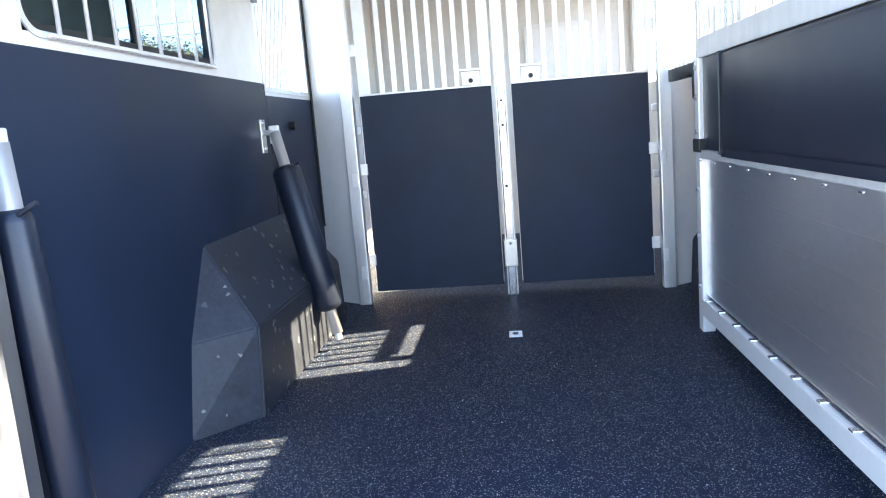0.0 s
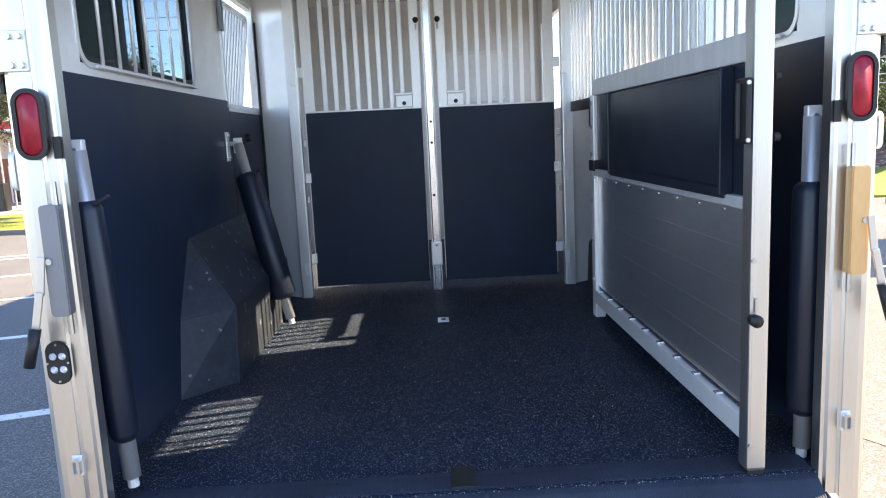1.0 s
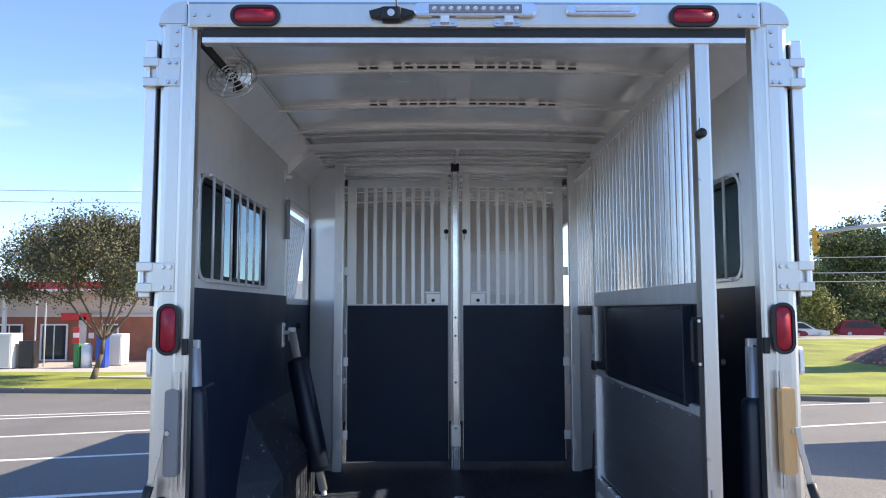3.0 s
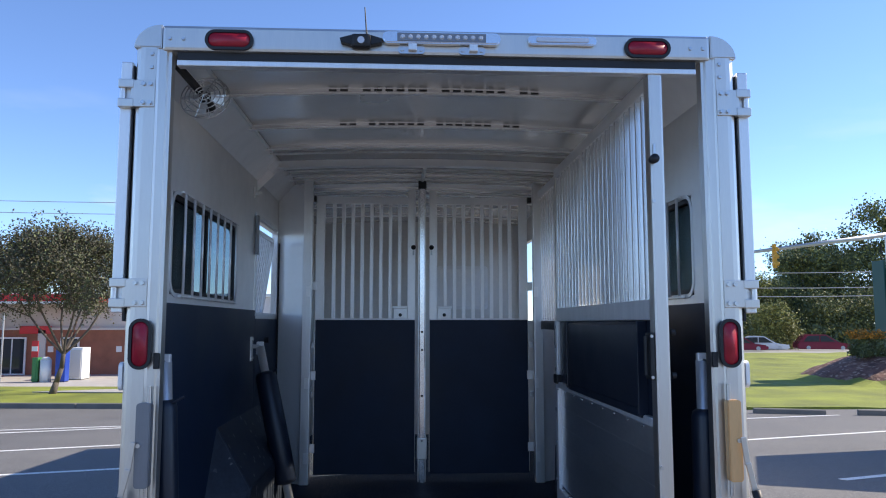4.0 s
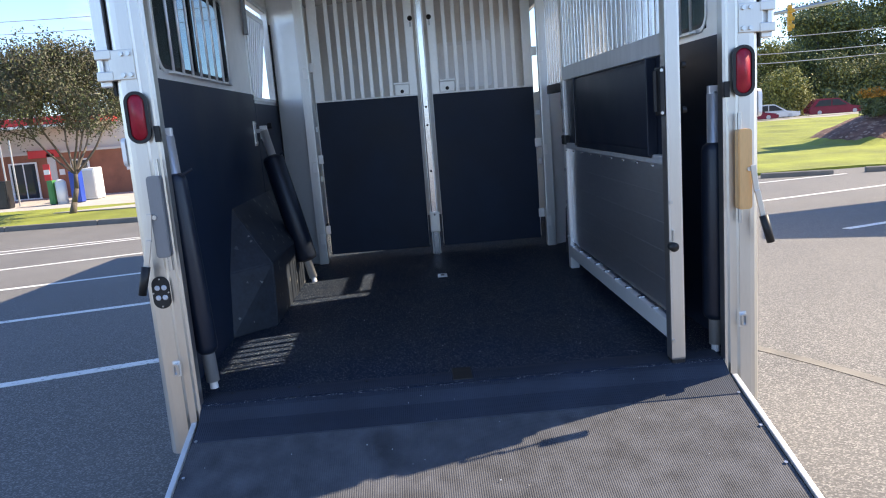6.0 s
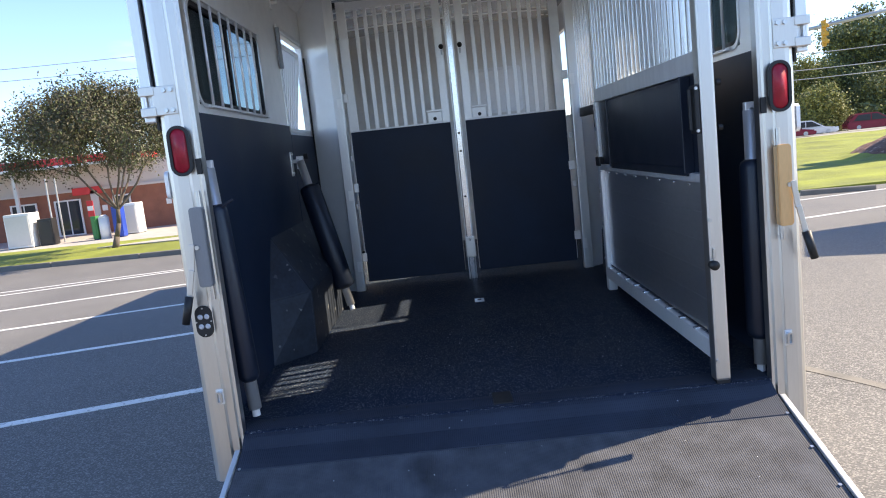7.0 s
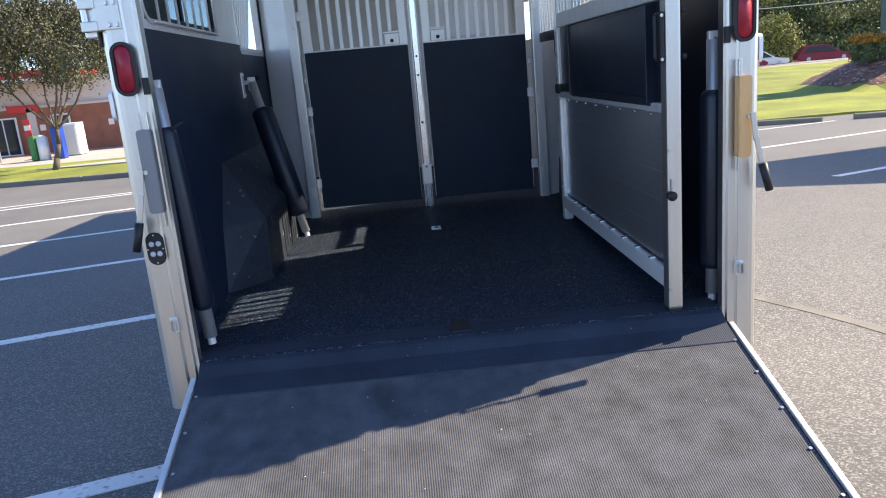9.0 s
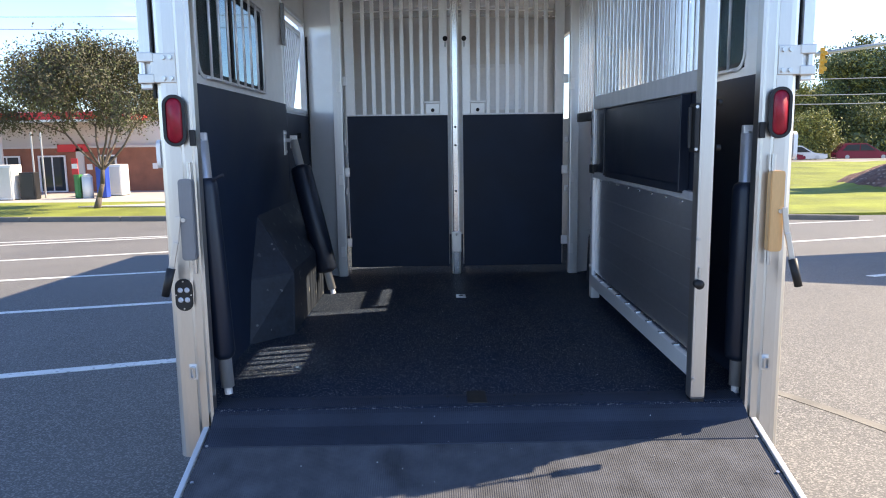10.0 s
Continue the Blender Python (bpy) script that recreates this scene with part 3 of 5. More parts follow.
# ---- side windows with bars ----
def side_window(s):
    y0, y1, z0, z1 = WIN[s]
    cy, cz, w, h = (y0 + y1) / 2, (z0 + z1) / 2, y1 - y0, z1 - z0
    t = thing("window", (s * 1.09, cy, z0), "barred sliding side window with rounded dark frame", "window", "trailer side windows", "structure")
    x = s * (W + 0.002)
    part("trim_frame", ring(round_rect(w + 0.022, h + 0.022, 0.075), round_rect(w - 0.012, h - 0.012, 0.06), 0.006, side_at(x, cy, cz, s)), ALU, t)
    part("window_frame", ring(round_rect(w + 0.002, h + 0.002, 0.07), round_rect(w - 0.05, h - 0.05, 0.05), 0.03, side_at(s * (W + 0.034), cy, cz, s)), RUBBER, t, "black window frame")
    part("mullion", box(s * 1.1, s * 1.118, cy - 0.015, cy + 0.015, z0 + 0.02, z1 - 0.02), RUBBER, t, "black mullion")
    for a, b in ((y0 + 0.02, cy - 0.015), (cy + 0.015, y1 - 0.02)):
        g = part("pane", box(s * 1.106, s * 1.11, a, b, z0 + 0.022, z1 - 0.022), TINT, t, "tinted glass pane")
        g.visible_shadow = False
    for k in range(8):
        y = y0 + 0.12 + k * (w - 0.2) / 7
        part("bar", rod((s * (W - 0.018), y, z0 - 0.012), (s * (W - 0.018), y, z1 + 0.012), 0.0062), BARS, t, "", True)
    for z in (z0 - 0.006, z1 + 0.006):
        part("rail", box(s * (W - 0.024), s * (W - 0.012), y0 + 0.08, y1 - 0.04, z - 0.004, z + 0.004, 0.001), BARS, t)
        for y in (y0 + 0.1, y1 - 0.06):
            part("stud", rod((s * (W + 0.001), y, z), (s * (W - 0.018), y, z), 0.006), BARS, t)


def feed_grille(s):
    """The bar grille hung in the feed opening, its foot swung outwards."""
    y0, y1, z0, z1 = FEED[s]
    t = thing("feed_grille", (s * 1.11, (y0 + y1) / 2, z0), "white bar grille leaning out of the feed opening", "grille")
    m = Matrix.Translation((s * 1.115, 0, z1 - 0.05)) @ Matrix.Rotation(s * radians(-8), 4, "Y")
    h, w = z1 - z0 - 0.05, y1 - y0 - 0.10
    cy = (y0 + y1) / 2
    f = ring(round_rect(w, h, 0.07), round_rect(w - 0.05, h - 0.05, 0.05), 0.022, m @ side_at(0, cy, -h / 2, s))
    part("frame", f, BARS, t)
    for k in range(9):
        y = cy - w / 2 + 0.07 + k * (w - 0.14) / 8
        b = box(s * -0.008, s * 0.008, y - 0.013, y + 0.013, -h + 0.01, -0.01, 0.0015)
        bmesh.ops.transform(b, verts=b.verts, matrix=m)
        part("bar", b, BARS, t, "", True)


def feed_trim(s):
    y0, y1, z0, z1 = FEED[s]
    cy = (y0 + y1) / 2
    t2 = thing("feed_opening_trim", (s * 1.09, cy, z0), "aluminium edge trim round the feed opening", "trim", kind="structure")
    part("trim", ring(round_rect(y1 - y0 + 0.05, z1 - z0 + 0.04, 0.004), round_rect(y1 - y0 - 0.004, z1 - z0 - 0.004, 0.003), 0.008, side_at(s * 1.09, (y0 + y1) / 2, (z0 + z1) / 2 + 0.02, s)), ALU, t2)
    t3 = thing("feed_door_jamb", (s * 1.085, y0, 1.2), "upright grey metal strip at the feed opening", "strip", kind="structure")
    part("strip", box(s * 1.066, s * 1.086, y0 - 0.05, y0 - 0.012, 1.58, 1.83, 0.003), SLATE, t3)


for s in (-1, 1):
    side_window(s)
    feed_trim(s)
feed_grille(-1)

# ---- stall gates ----
def stall_gate(s):
    a, b = 0.052, 0.80
    Y = 2.84
    t = thing("stall_gate", (s * 0.43, Y, 0), "aluminium stall gate with black mat below upright bars", "gate", "front stall gates")
    part("hinge_stile", box(s * 0.735, s * b, Y, Y + 0.035, 0.056, 2.105, 0.004), BARS, t)
    part("latch_stile", box(s * a, s * 0.112, Y, Y + 0.035, 0.056, 2.155, 0.004), BARS, t)
    part("top_rail", box(s * 0.11, s * 0.737, Y + 0.002, Y + 0.033, 2.045, 2.1, 0.003), BARS, t)
    part("mid_rail", box(s * 0.11, s * 0.737, Y + 0.002, Y + 0.033, 1.13, 1.18, 0.003), BARS, t)
    part("back_sheet", box(s * 0.1, s * 0.74, Y + 0.008, Y + 0.03, 0.06, 1.14), SHEET, t)
    part("rubber_mat", box(s * (a + 0.004), s * (b - 0.006), Y - 0.012, Y - 0.001, 0.045, 1.168, 0.003), MAT, t, "black rubber mat")
    part("mat_edge", box(s * (a + 0.002), s * (b - 0.004), Y - 0.014, Y - 0.001, 1.169, 1.178, 0.002), ALU, t)
    for k in range(8):
        x = 0.172 + k * 0.0705
        z0 = 1.27 if k == 0 else 1.178
        part("bar", box(s * x - 0.0135, s * x + 0.0135, Y + 0.006, Y + 0.028, z0, 2.047, 0.004), BARS, t)
    part("latch_box", box(s * 0.113, s * 0.215, Y - 0.004, Y + 0.03, 1.18, 1.255, 0.003), BARS, t)
    part("latch_lip", box(s * 0.108, s * 0.225, Y - 0.022, Y - 0.002, 1.256, 1.27, 0.003), ALU, t)
    part("latch_bolt", rod((s * 0.165, Y - 0.004, 1.205), (s * 0.165, Y - 0.018, 1.205), 0.013), RUBBER, t)
    kn = part("knob", rod((s * 0.068, Y - 0.001, 1.712), (s * 0.068, Y - 0.03, 1.712), 0.016, r2=0.018), RUBBER, t, "black pull knob", True)
    part("plunger", rod((s * 0.068, Y - 0.012, 1.69), (s * 0.068, Y - 0.012, 1.655), 0.006), STEEL, t)
    for z in (0.235, 0.76, 1.42):
        h = part("hinge", box(s * 0.785, s * 0.83, Y - 0.03, Y - 0.012, z - 0.032, z + 0.032, 0.004), BARS, t)
        part("hinge_leaf", box(s * 0.818, s * 0.85, Y - 0.158, Y - 0.15, z - 0.085, z - 0.01, 0.002), BARS, h)
    part("stop", box(s * 0.80, s * 0.83, Y - 0.03, Y + 0.02, 2.06, 2.1, 0.003), RUBBER, t)
    for z in (0.62, 0.98):
        part("clip", box(s * 0.803, s * 0.835, Y - 0.03, Y - 0.01, z - 0.02, z + 0.02, 0.003), STEEL, t)


for s in (-1, 1):
    stall_gate(s)
t = thing("centre_post", (0, 2.73, 0), "polished aluminium centre post between the gates", "post")
part("shaft", box(-0.026, 0.018, 2.71, 2.755, 0, 2.2, 0.006), POLISH, t)
part("channel", box(-0.034, 0.026, 2.757, 2.775, 0.0, 2.16, 0.002), ALU, t)
part("collar", box(-0.034, 0.026, 2.7, 2.765, 2.14, 2.2, 0.004), RUBBER, t, "black collar")
part("cap", box(-0.04, 0.032, 2.7, 2.77, 2.2, 2.25, 0.004), ALU, t)
part("brace", rod((-0.004, 2.05, 2.16), (-0.004, 2.70, 2.205), 0.014), ALU, t)
part("foot_clamp", box(-0.04, 0.032, 2.70, 2.762, 0.17, 0.32, 0.005), ALU_POST, t)
for z in (0.3, 0.62, 0.95, 1.08):
    part("pin", rod((-0.004, 2.71, z), (-0.004, 2.70, z), 0.008), RUBBER, t)

# ---- divider ----
t = thing("stall_divider", (0.82, 1.0, 0), "aluminium stall divider with bars, panel and black pad", "divider")
part("rear_post", box(0.791, 0.847, -0.005, 0.055, 0.012, 2.125, 0.010), ALU_POST, t)
part("foot", box(0.795, 0.845, 0.0, 0.05, 0.0, 0.016, 0.002), RUBBER, t, "black rubber foot")
part("front_post", box(0.806, 0.86, 1.83, 1.895, 0.0, 1.16, 0.006), BARS, t)
part("top_rail", box(0.815, 0.855, 0.055, 1.9, 2.06, 2.12, 0.004), BARS, t)
part("front_stile", box(0.818, 0.853, 1.86, 1.9, 1.16, 2.07, 0.004), ALU_POST, t)
part("upper_rail", box(0.812, 0.857, 0.055, 1.86, 1.155, 1.235, 0.004), RAIL, t)
part("middle_rail", box(0.806, 0.855, 0.055, 1.83, 0.75, 0.785, 0.004), RAIL, t)
part("backing", box(0.826, 0.85, 0.056, 1.83, 0.786, 1.154), VINYL, t, "black vinyl backing")
part("bottom_rail", box(0.805, 0.858, 0.055, 1.83, 0.075, 0.15, 0.006), BARS, t)
part("weld_rail", box(0.818, 0.848, 0.055, 1.83, 0.15, 0.175, 0.003), POLISH, t)
for k in range(5):
    z = 0.176 + k * 0.1146
    part("plank", box(0.828, 0.842, 0.056, 1.829, z, z + 0.1139, 0.0009), PANEL, t)
for k in range(24):
    y = 0.10 + k * 0.0755
    part("bar", box(0.820, 0.845, y - 0.0095, y + 0.0095, 1.23, 2.062, 0.003), DIVBAR, t)
bm = box(0.792, 0.826, 0.205, 1.47, 0.80, 1.146)
bmesh.ops.bevel(bm, geom=bm.edges[:], offset=0.015, segments=4, affect="EDGES", profile=0.5)
pad = part("pad", bm, VINYL, t, "padded black vinyl cushion", True)
for y in (0.2, 1.468):
    part("welt", box(0.784, 0.826, y - 0.006, y + 0.006, 0.782, 1.152, 0.004), VINYL, pad)
part("flap", box(0.798, 0.805, 0.2, 1.49, 0.772, 0.83, 0.003), VINYL, pad)
part("strap", box(0.796, 0.864, 1.80, 1.90, 0.775, 0.83, 0.006), RUBBER, t, "black rubber strap round the post")
for z in (0.955, 1.085):
    part("latch_plate", box(0.782, 0.79, 0.01, 0.075, z - 0.012, z + 0.012, 0.002), STEEL, t)
for k in range(9):
    part("weld", box(0.803, 0.81, 0.2 + k * 0.2, 0.222 + k * 0.2, 0.738, 0.744, 0.002), POLISH, t)
    part("weld", box(0.806, 0.818, 0.25 + k * 0.19, 0.275 + k * 0.19, 0.148, 0.154, 0.002), POLISH, t)
for z in (0.457, 1.757):
    kn = part("knob", rod((0.80, -0.005, z), (0.80, -0.035, z), 0.016, r2=0.018), RUBBER, t, "black spring knob", True)
    part("knob_plunger", rod((0.806, -0.012, z + 0.02), (0.806, -0.012, z + 0.06), 0.005), STEEL, t)
for z in (0.09, 1.6, 0.62):
    part("bolt", rod((0.80, -0.005, z), (0.80, -0.012, z), 0.007, n=8), STEEL, t)
la = part("latch", box(0.773, 0.79, -0.002, 0.06, 0.935, 1.108, 0.005), RUBBER, t, "black slam latch")
part("latch_pin", rod((0.769, 0.035, 0.95), (0.769, 0.035, 1.095), 0.009), RUBBER, la)
for z in (0.945, 1.095):
    part("latch_screw", rod((0.778, -0.002, z), (0.778, -0.008, z), 0.006, n=8), STEEL, la)
for z in (0.95, 1.11):
    part("latch_bolt", rod((0.86, 0.025, z), (0.875, 0.025, z), 0.012), RUBBER, la)
for z in (0.2, 0.42, 0.62, 0.86, 1.0, 1.12):
    part("post_bolt", rod((0.807, 1.862, z), (0.799, 1.862, z), 0.011, n=8), STEEL, t)

# short fixed head partition between the divider and the gate post
t = thing("head_partition", (0.86, 2.35, 0), "short fixed partition with bars and a black lower rail", "partition")
part("lower_rail", box(0.86, 0.89, 2.09, 2.64, 1.10, 1.16, 0.003), RUBBER, t)
part("top_rail", box(0.855, 0.895, 2.0, 2.69, 2.06, 2.12, 0.003), BARS, t)
part("post", rod((0.87, 2.03, 0.0), (0.87, 2.03, 2.12), 0.016), POLISH, t, "", True)
for k in range(7):
    y = 2.12 + k * 0.082
    part("bar", box(0.862, 0.886, y - 0.0085, y + 0.0085, 1.155, 2.062, 0.003), DIVBAR, t)
la = part("latch", box(0.835, 0.875, 2.0, 2.05, 1.0, 1.14, 0.004), RUBBER, t, "black latch block")
part("strap", box(0.845, 0.87, 2.03, 2.3, 1.105, 1.15, 0.004), RUBBER, t, "black strap")
part("latch_ring", ring(round_rect(0.05, 0.07, 0.02), round_rect(0.035, 0.055, 0.014), 0.01, face_at(0.85, 2.0, 1.03)), RUBBER, t)

# ---- padded bars ----
def padded_bar(top, foot, p0, p1, rad, label):
    top, foot = Vector(top), Vector(foot)
    t = thing("padded_bar", foot, label, "bar", "padded stall bars")
    d = foot - top
    at = lambda f: top + d * f
    part("tube", rod(at(0.0), at(0.97), 0.025, n=20), ALU, t, "", True)
    part("tip", rod(at(0.955), at(1.0), 0.016, n=12), BARS, t)
    bm = bmesh.new()
    n, fs = 24, [p0, p0 + 0.012, p0 + 0.03, (p0 + p1) / 2, p1 - 0.03, p1 - 0.012, p1]
    rs = [0.024, rad * 0.86, rad * 0.97, rad, rad * 0.98, rad * 0.86, 0.024]
    q = d.to_track_quat("Z", "Y")
    rows = [[bm.verts.new(at(f) + q @ Vector((r * math.cos(k * math.tau / n), r * math.sin(k * math.tau / n), 0))) for k in range(n)] for f, r in zip(fs, rs)]
    for r0, r1 in zip(rows, rows[1:]):
        for k in range(n):
            bm.faces.new((r0[k], r0[(k + 1) % n], r1[(k + 1) % n], r1[k]))
    bm.faces.new(rows[0])
    bm.faces.new(rows[-1])
    part("pad", bm, VINYL, t, "black vinyl sleeve", True)
    part("drawstring", rod(at(p0 + 0.01) + Vector((0.03, -0.02, 0)), at(p0 - 0.008) + Vector((0.075, -0.02, 0.004)), 0.006), VINYL, t)
    part("eye", box(top.x - 0.022, top.x + 0.022, top.y - 0.012, top.y + 0.012, top.z - 0.05, top.z + 0.03, 0.005), BARS, t)
    part("eye_bolt", rod((top.x, top.y - 0.02, top.z), (top.x, top.y + 0.02, top.z), 0.008), STEEL, t)
    return t


padded_bar((-1.015, 0.10, 1.0), (-0.968, 0.10, 0.03), 0.14, 0.855, 0.043, "hanging bar with black padded sleeve beside the rear post")
padded_bar((1.008, 0.10, 1.0), (1.004, 0.10, 0.0), 0.18, 0.87, 0.048, "hanging bar with black padded sleeve beside the rear post")
padded_bar((-1.025, 1.95, 1.0), (-0.80, 1.85, 0.05), 0.16, 0.86, 0.066, "slanting bar with black padded sleeve hung from the wall")
for s, y, z in ((-1, 0.10, 1.0), (1, 0.10, 1.0), (-1, 1.95, 1.0)):
    t = thing("bar_bracket", (s * 1.08, y, z), "steel wall bracket holding a padded bar", "bracket", "bar brackets")
    part("plate", box(s * 1.074, s * 1.083, y - 0.03, y + 0.03, z - 0.09, z + 0.06, 0.003), STEEL, t)
    part("fork", box(s * 1.03, s * 1.075, y - 0.018, y + 0.018, z - 0.012, z + 0.012, 0.003), STEEL, t)
    for dz in (-0.07, 0.045):
        part("bolt", rod((s * 1.074, y, z + dz), (s * 1.066, y, z + dz), 0.009, n=6), STEEL, t)
t = thing("wall_ring", (-1.08, 2.4, 1.03), "black tie bolt on the escape door mat", "bolt")
part("bolt", rod((-1.084, 2.4, 1.03), (-1.055, 2.4, 1.03), 0.02), RUBBER, t)

# ---- small fan ----
t = thing("fan", (-0.93, 0.2, 2.04), "small round wire guard fan under the ceiling corner", "fan")
FM = Matrix.Translation((-0.925, 0.19, 2.03)) @ Matrix.Rotation(radians(72), 4, "X") @ Matrix.Scale(1.2, 4)
for r in (0.02, 0.035, 0.05, 0.065, 0.08):
    bm = bmesh.new()
    for k in range(24):
        a0, a1 = k * math.tau / 24, (k + 1) * math.tau / 24
        zz = 0.02 * (1 - (r / 0.08) ** 2)
        rod(FM @ Vector((r * math.cos(a0), r * math.sin(a0), zz)), FM @ Vector((r * math.cos(a1), r * math.sin(a1), zz)), 0.0022, bm, n=5)
    part("guard_ring", bm, FANWIRE, t)
for k in range(10):
    a0 = k * math.tau / 10
    part("guard_wire", rod(FM @ Vector((0.0, 0.0, 0.02)), FM @ Vector((0.08 * math.cos(a0), 0.08 * math.sin(a0), 0.0)), 0.0018, n=5), FANWIRE, t)
    part("guard_wire", rod(FM @ Vector((0.08 * math.cos(a0), 0.08 * math.sin(a0), 0.0)), FM @ Vector((0.04 * math.cos(a0), 0.04 * math.sin(a0), -0.05)), 0.0018, n=5), FANWIRE, t)
for k in range(4):
    part("blade", prism([(0.012, -0.008), (0.06, -0.025), (0.068, 0.012), (0.012, 0.01)], 0.003, FM @ Matrix.Rotation(k * math.tau / 4, 4, "Z") @ Matrix.Rotation(radians(25), 4, "X")), ALU, t)
part("motor", rod(FM @ Vector((0, 0, -0.06)), FM @ Vector((0, 0, 0.005)), 0.024, n=16), RUBBER, t)
part("arm", rod((-1.02, 0.1, 2.14), (-0.95, 0.21, 2.06), 0.016), RUBBER, t)
part("mount", box(-1.05, -0.995, 0.06, 0.12, 2.12, 2.16, 0.004), RUBBER, t)

# ---- dressing room beyond the gates ----
for s in (-1, 1):
    # left cut-out follows the added skylight opening in the wall
    bm = wall_x(s * 1.084, s * 1.089, 2.9, ROOM - 0.002, 0, 2.18, [(3.5, 4.95, 1.17, 1.95)] if s == 1 else [(2.95, 3.8, 0.5, 1.95)])
    structure("room_lining", bm, GREYWALL, "grey lining of the front room wall", "wall lining")
t = thing("inner_hatch", (0.47, ROOM, 1.3), "pale grey framed hatch on the front wall", "hatch")
part("frame", ring(round_rect(0.54, 0.46, 0.03), round_rect(0.47, 0.39, 0.02), 0.015, face_at(0.48, ROOM, 1.52)), RAIL, t)
part("panel", prism(round_rect(0.47, 0.39, 0.02), 0.008, face_at(0.48, ROOM, 1.52)), HATCH, t)
t = thing("wall_bracket", (-1.08, 2.2, 1.98), "small aluminium hook bracket high on the wall", "bracket")
part("plate", box(-1.088, -1.08, 1.95, 2.0, 1.93, 2.0, 0.002), BARS, t)
part("hook", rod((-1.08, 1.975, 1.965), (-1.04, 1.975, 1.965), 0.012), BARS, t)

# ---- verges, kerbs and road ----
LEAF = material("leaf_green", (0.115, 0.135, 0.050), 0.6, 0, 0.5, 1.2, 6, 0)
LEAF_WARM = material("leaf_bronze_green", (0.078, 0.071, 0.038), 0.6, 0, 0.55, 1.5, 6, 0)
LEAF_DARK = material("leaf_dark_green", (0.125, 0.155, 0.075), 0.65, 0, 0.6, 0.25, 2, 0)
LEAF_GOLD = material("leaf_yellow_green", (0.27, 0.26, 0.065), 0.65, 0, 0.5, 0.4, 3, 0)
LEAF_RUST = material("leaf_orange", (0.55, 0.23, 0.025), 0.6, 0, 0.5, 3, 12, 0)
BARK = material("grey_bark", (0.11, 0.088, 0.07), 0.9, 0, 0.4, 6, 40, 0.6, 0.01, (1, 1, 0.3))
BRICK = material("red_brown_brick", (0.30, 0.12, 0.075), 0.85, 0, 0.25, 2, 30, 0.3, 0.004)
PALE = material("pale_render", (0.62, 0.60, 0.57), 0.8, 0, 0.08, 0.8, 20, 0.1, 0.002)
WHITE = material("white_paint", (0.78, 0.78, 0.77), 0.45, 0, 0.06, 1, 20, 0.05, 0.001)
REDP = material("red_paint", (0.62, 0.025, 0.03), 0.4, 0, 0.12, 1, 20, 0.05, 0.001)
BLUEP = material("blue_paint", (0.02, 0.06, 0.35), 0.4, 0, 0.12, 1, 20, 0.05, 0.001)
GREENP = material("green_paint", (0.05, 0.22, 0.07), 0.5, 0, 0.15, 1, 20, 0.05, 0.001)
TEAL = material("dark_teal_paint", (0.012, 0.07, 0.065), 0.5, 0, 0.12, 1, 20, 0.05, 0.001)
BLACKP = material("black_paint", (0.02, 0.02, 0.022), 0.4, 0, 0.15, 1, 20, 0.05, 0.001)
MAROON = material("maroon_car_paint", (0.19, 0.010, 0.035), 0.22, 0.2, 0.08, 2, 20, 0)
SILVER = material("white_car_paint", (0.66, 0.68, 0.70), 0.22, 0.2, 0.05, 2, 20, 0)
CARGLASS = material("dark_car_glass", (0.03, 0.04, 0.05), 0.06, 0, 0.1, 2, 20, 0)
YELLOW = material("signal_yellow", (0.60, 0.32, 0.03), 0.5, 0, 0.12, 2, 20, 0)
GALV = material("galvanised_steel", (0.45, 0.46, 0.47), 0.5, 0.7, 0.1, 2, 20, 0)


def sheet(name, fx, x0, x1, y0, y1, nx, ny, mat, label, category, skirt=0.4):
    """A ground sheet over a plan rectangle, its height from fx(x, y), with a skirt below its edge."""
    b = bmesh.new()
    g = [[b.verts.new((x0 + (x1 - x0) * i / nx, y0 + (y1 - y0) * j / ny, fx(x0 + (x1 - x0) * i / nx, y0 + (y1 - y0) * j / ny))) for i in range(nx + 1)] for j in range(ny + 1)]
    for j in range(ny):
        for i in range(nx):
            b.faces.new((g[j][i], g[j][i + 1], g[j + 1][i + 1], g[j + 1][i]))
    rim = g[0] + [r[-1] for r in g[1:]] + g[-1][-2::-1] + [r[0] for r in g[-2:0:-1]]
    low = [b.verts.new(v.co - Vector((0, 0, skirt))) for v in rim]
    for k in range(len(rim)):
        b.faces.new((rim[k], rim[(k + 1) % len(rim)], low[(k + 1) % len(rim)], low[k]))
    return structure(name, b, mat, label, category)


# the left kerb runs a little askew to the trailer
SK = 0.10
def kerb_y(x):
    return 20.3 - SK * (x + 10)


b = bmesh.new()
cols = [-70 + 1.7 * k for k in range(41)]
rowsg = []
for f in (0, 0.12, 0.3, 0.5, 0.75, 1.0):
    rowsg.append([b.verts.new((x, kerb_y(x) + 0.3 + f * 8.5, ground_z(kerb_y(x) + 0.3 + f * 8.5) + 0.13 + 0.10 * math.sin(f * 3.14) + 0.02 * noise.noise((x, f * 9, 1)))) for x in cols])
for r0, r1 in zip(rowsg, rowsg[1:]):
    for k in range(len(cols) - 1):
        b.faces.new((r0[k], r0[k + 1], r1[k + 1], r1[k]))
structure("lawn_left", b, GRASS, "strip of mown green grass beside the car park", "lawn")


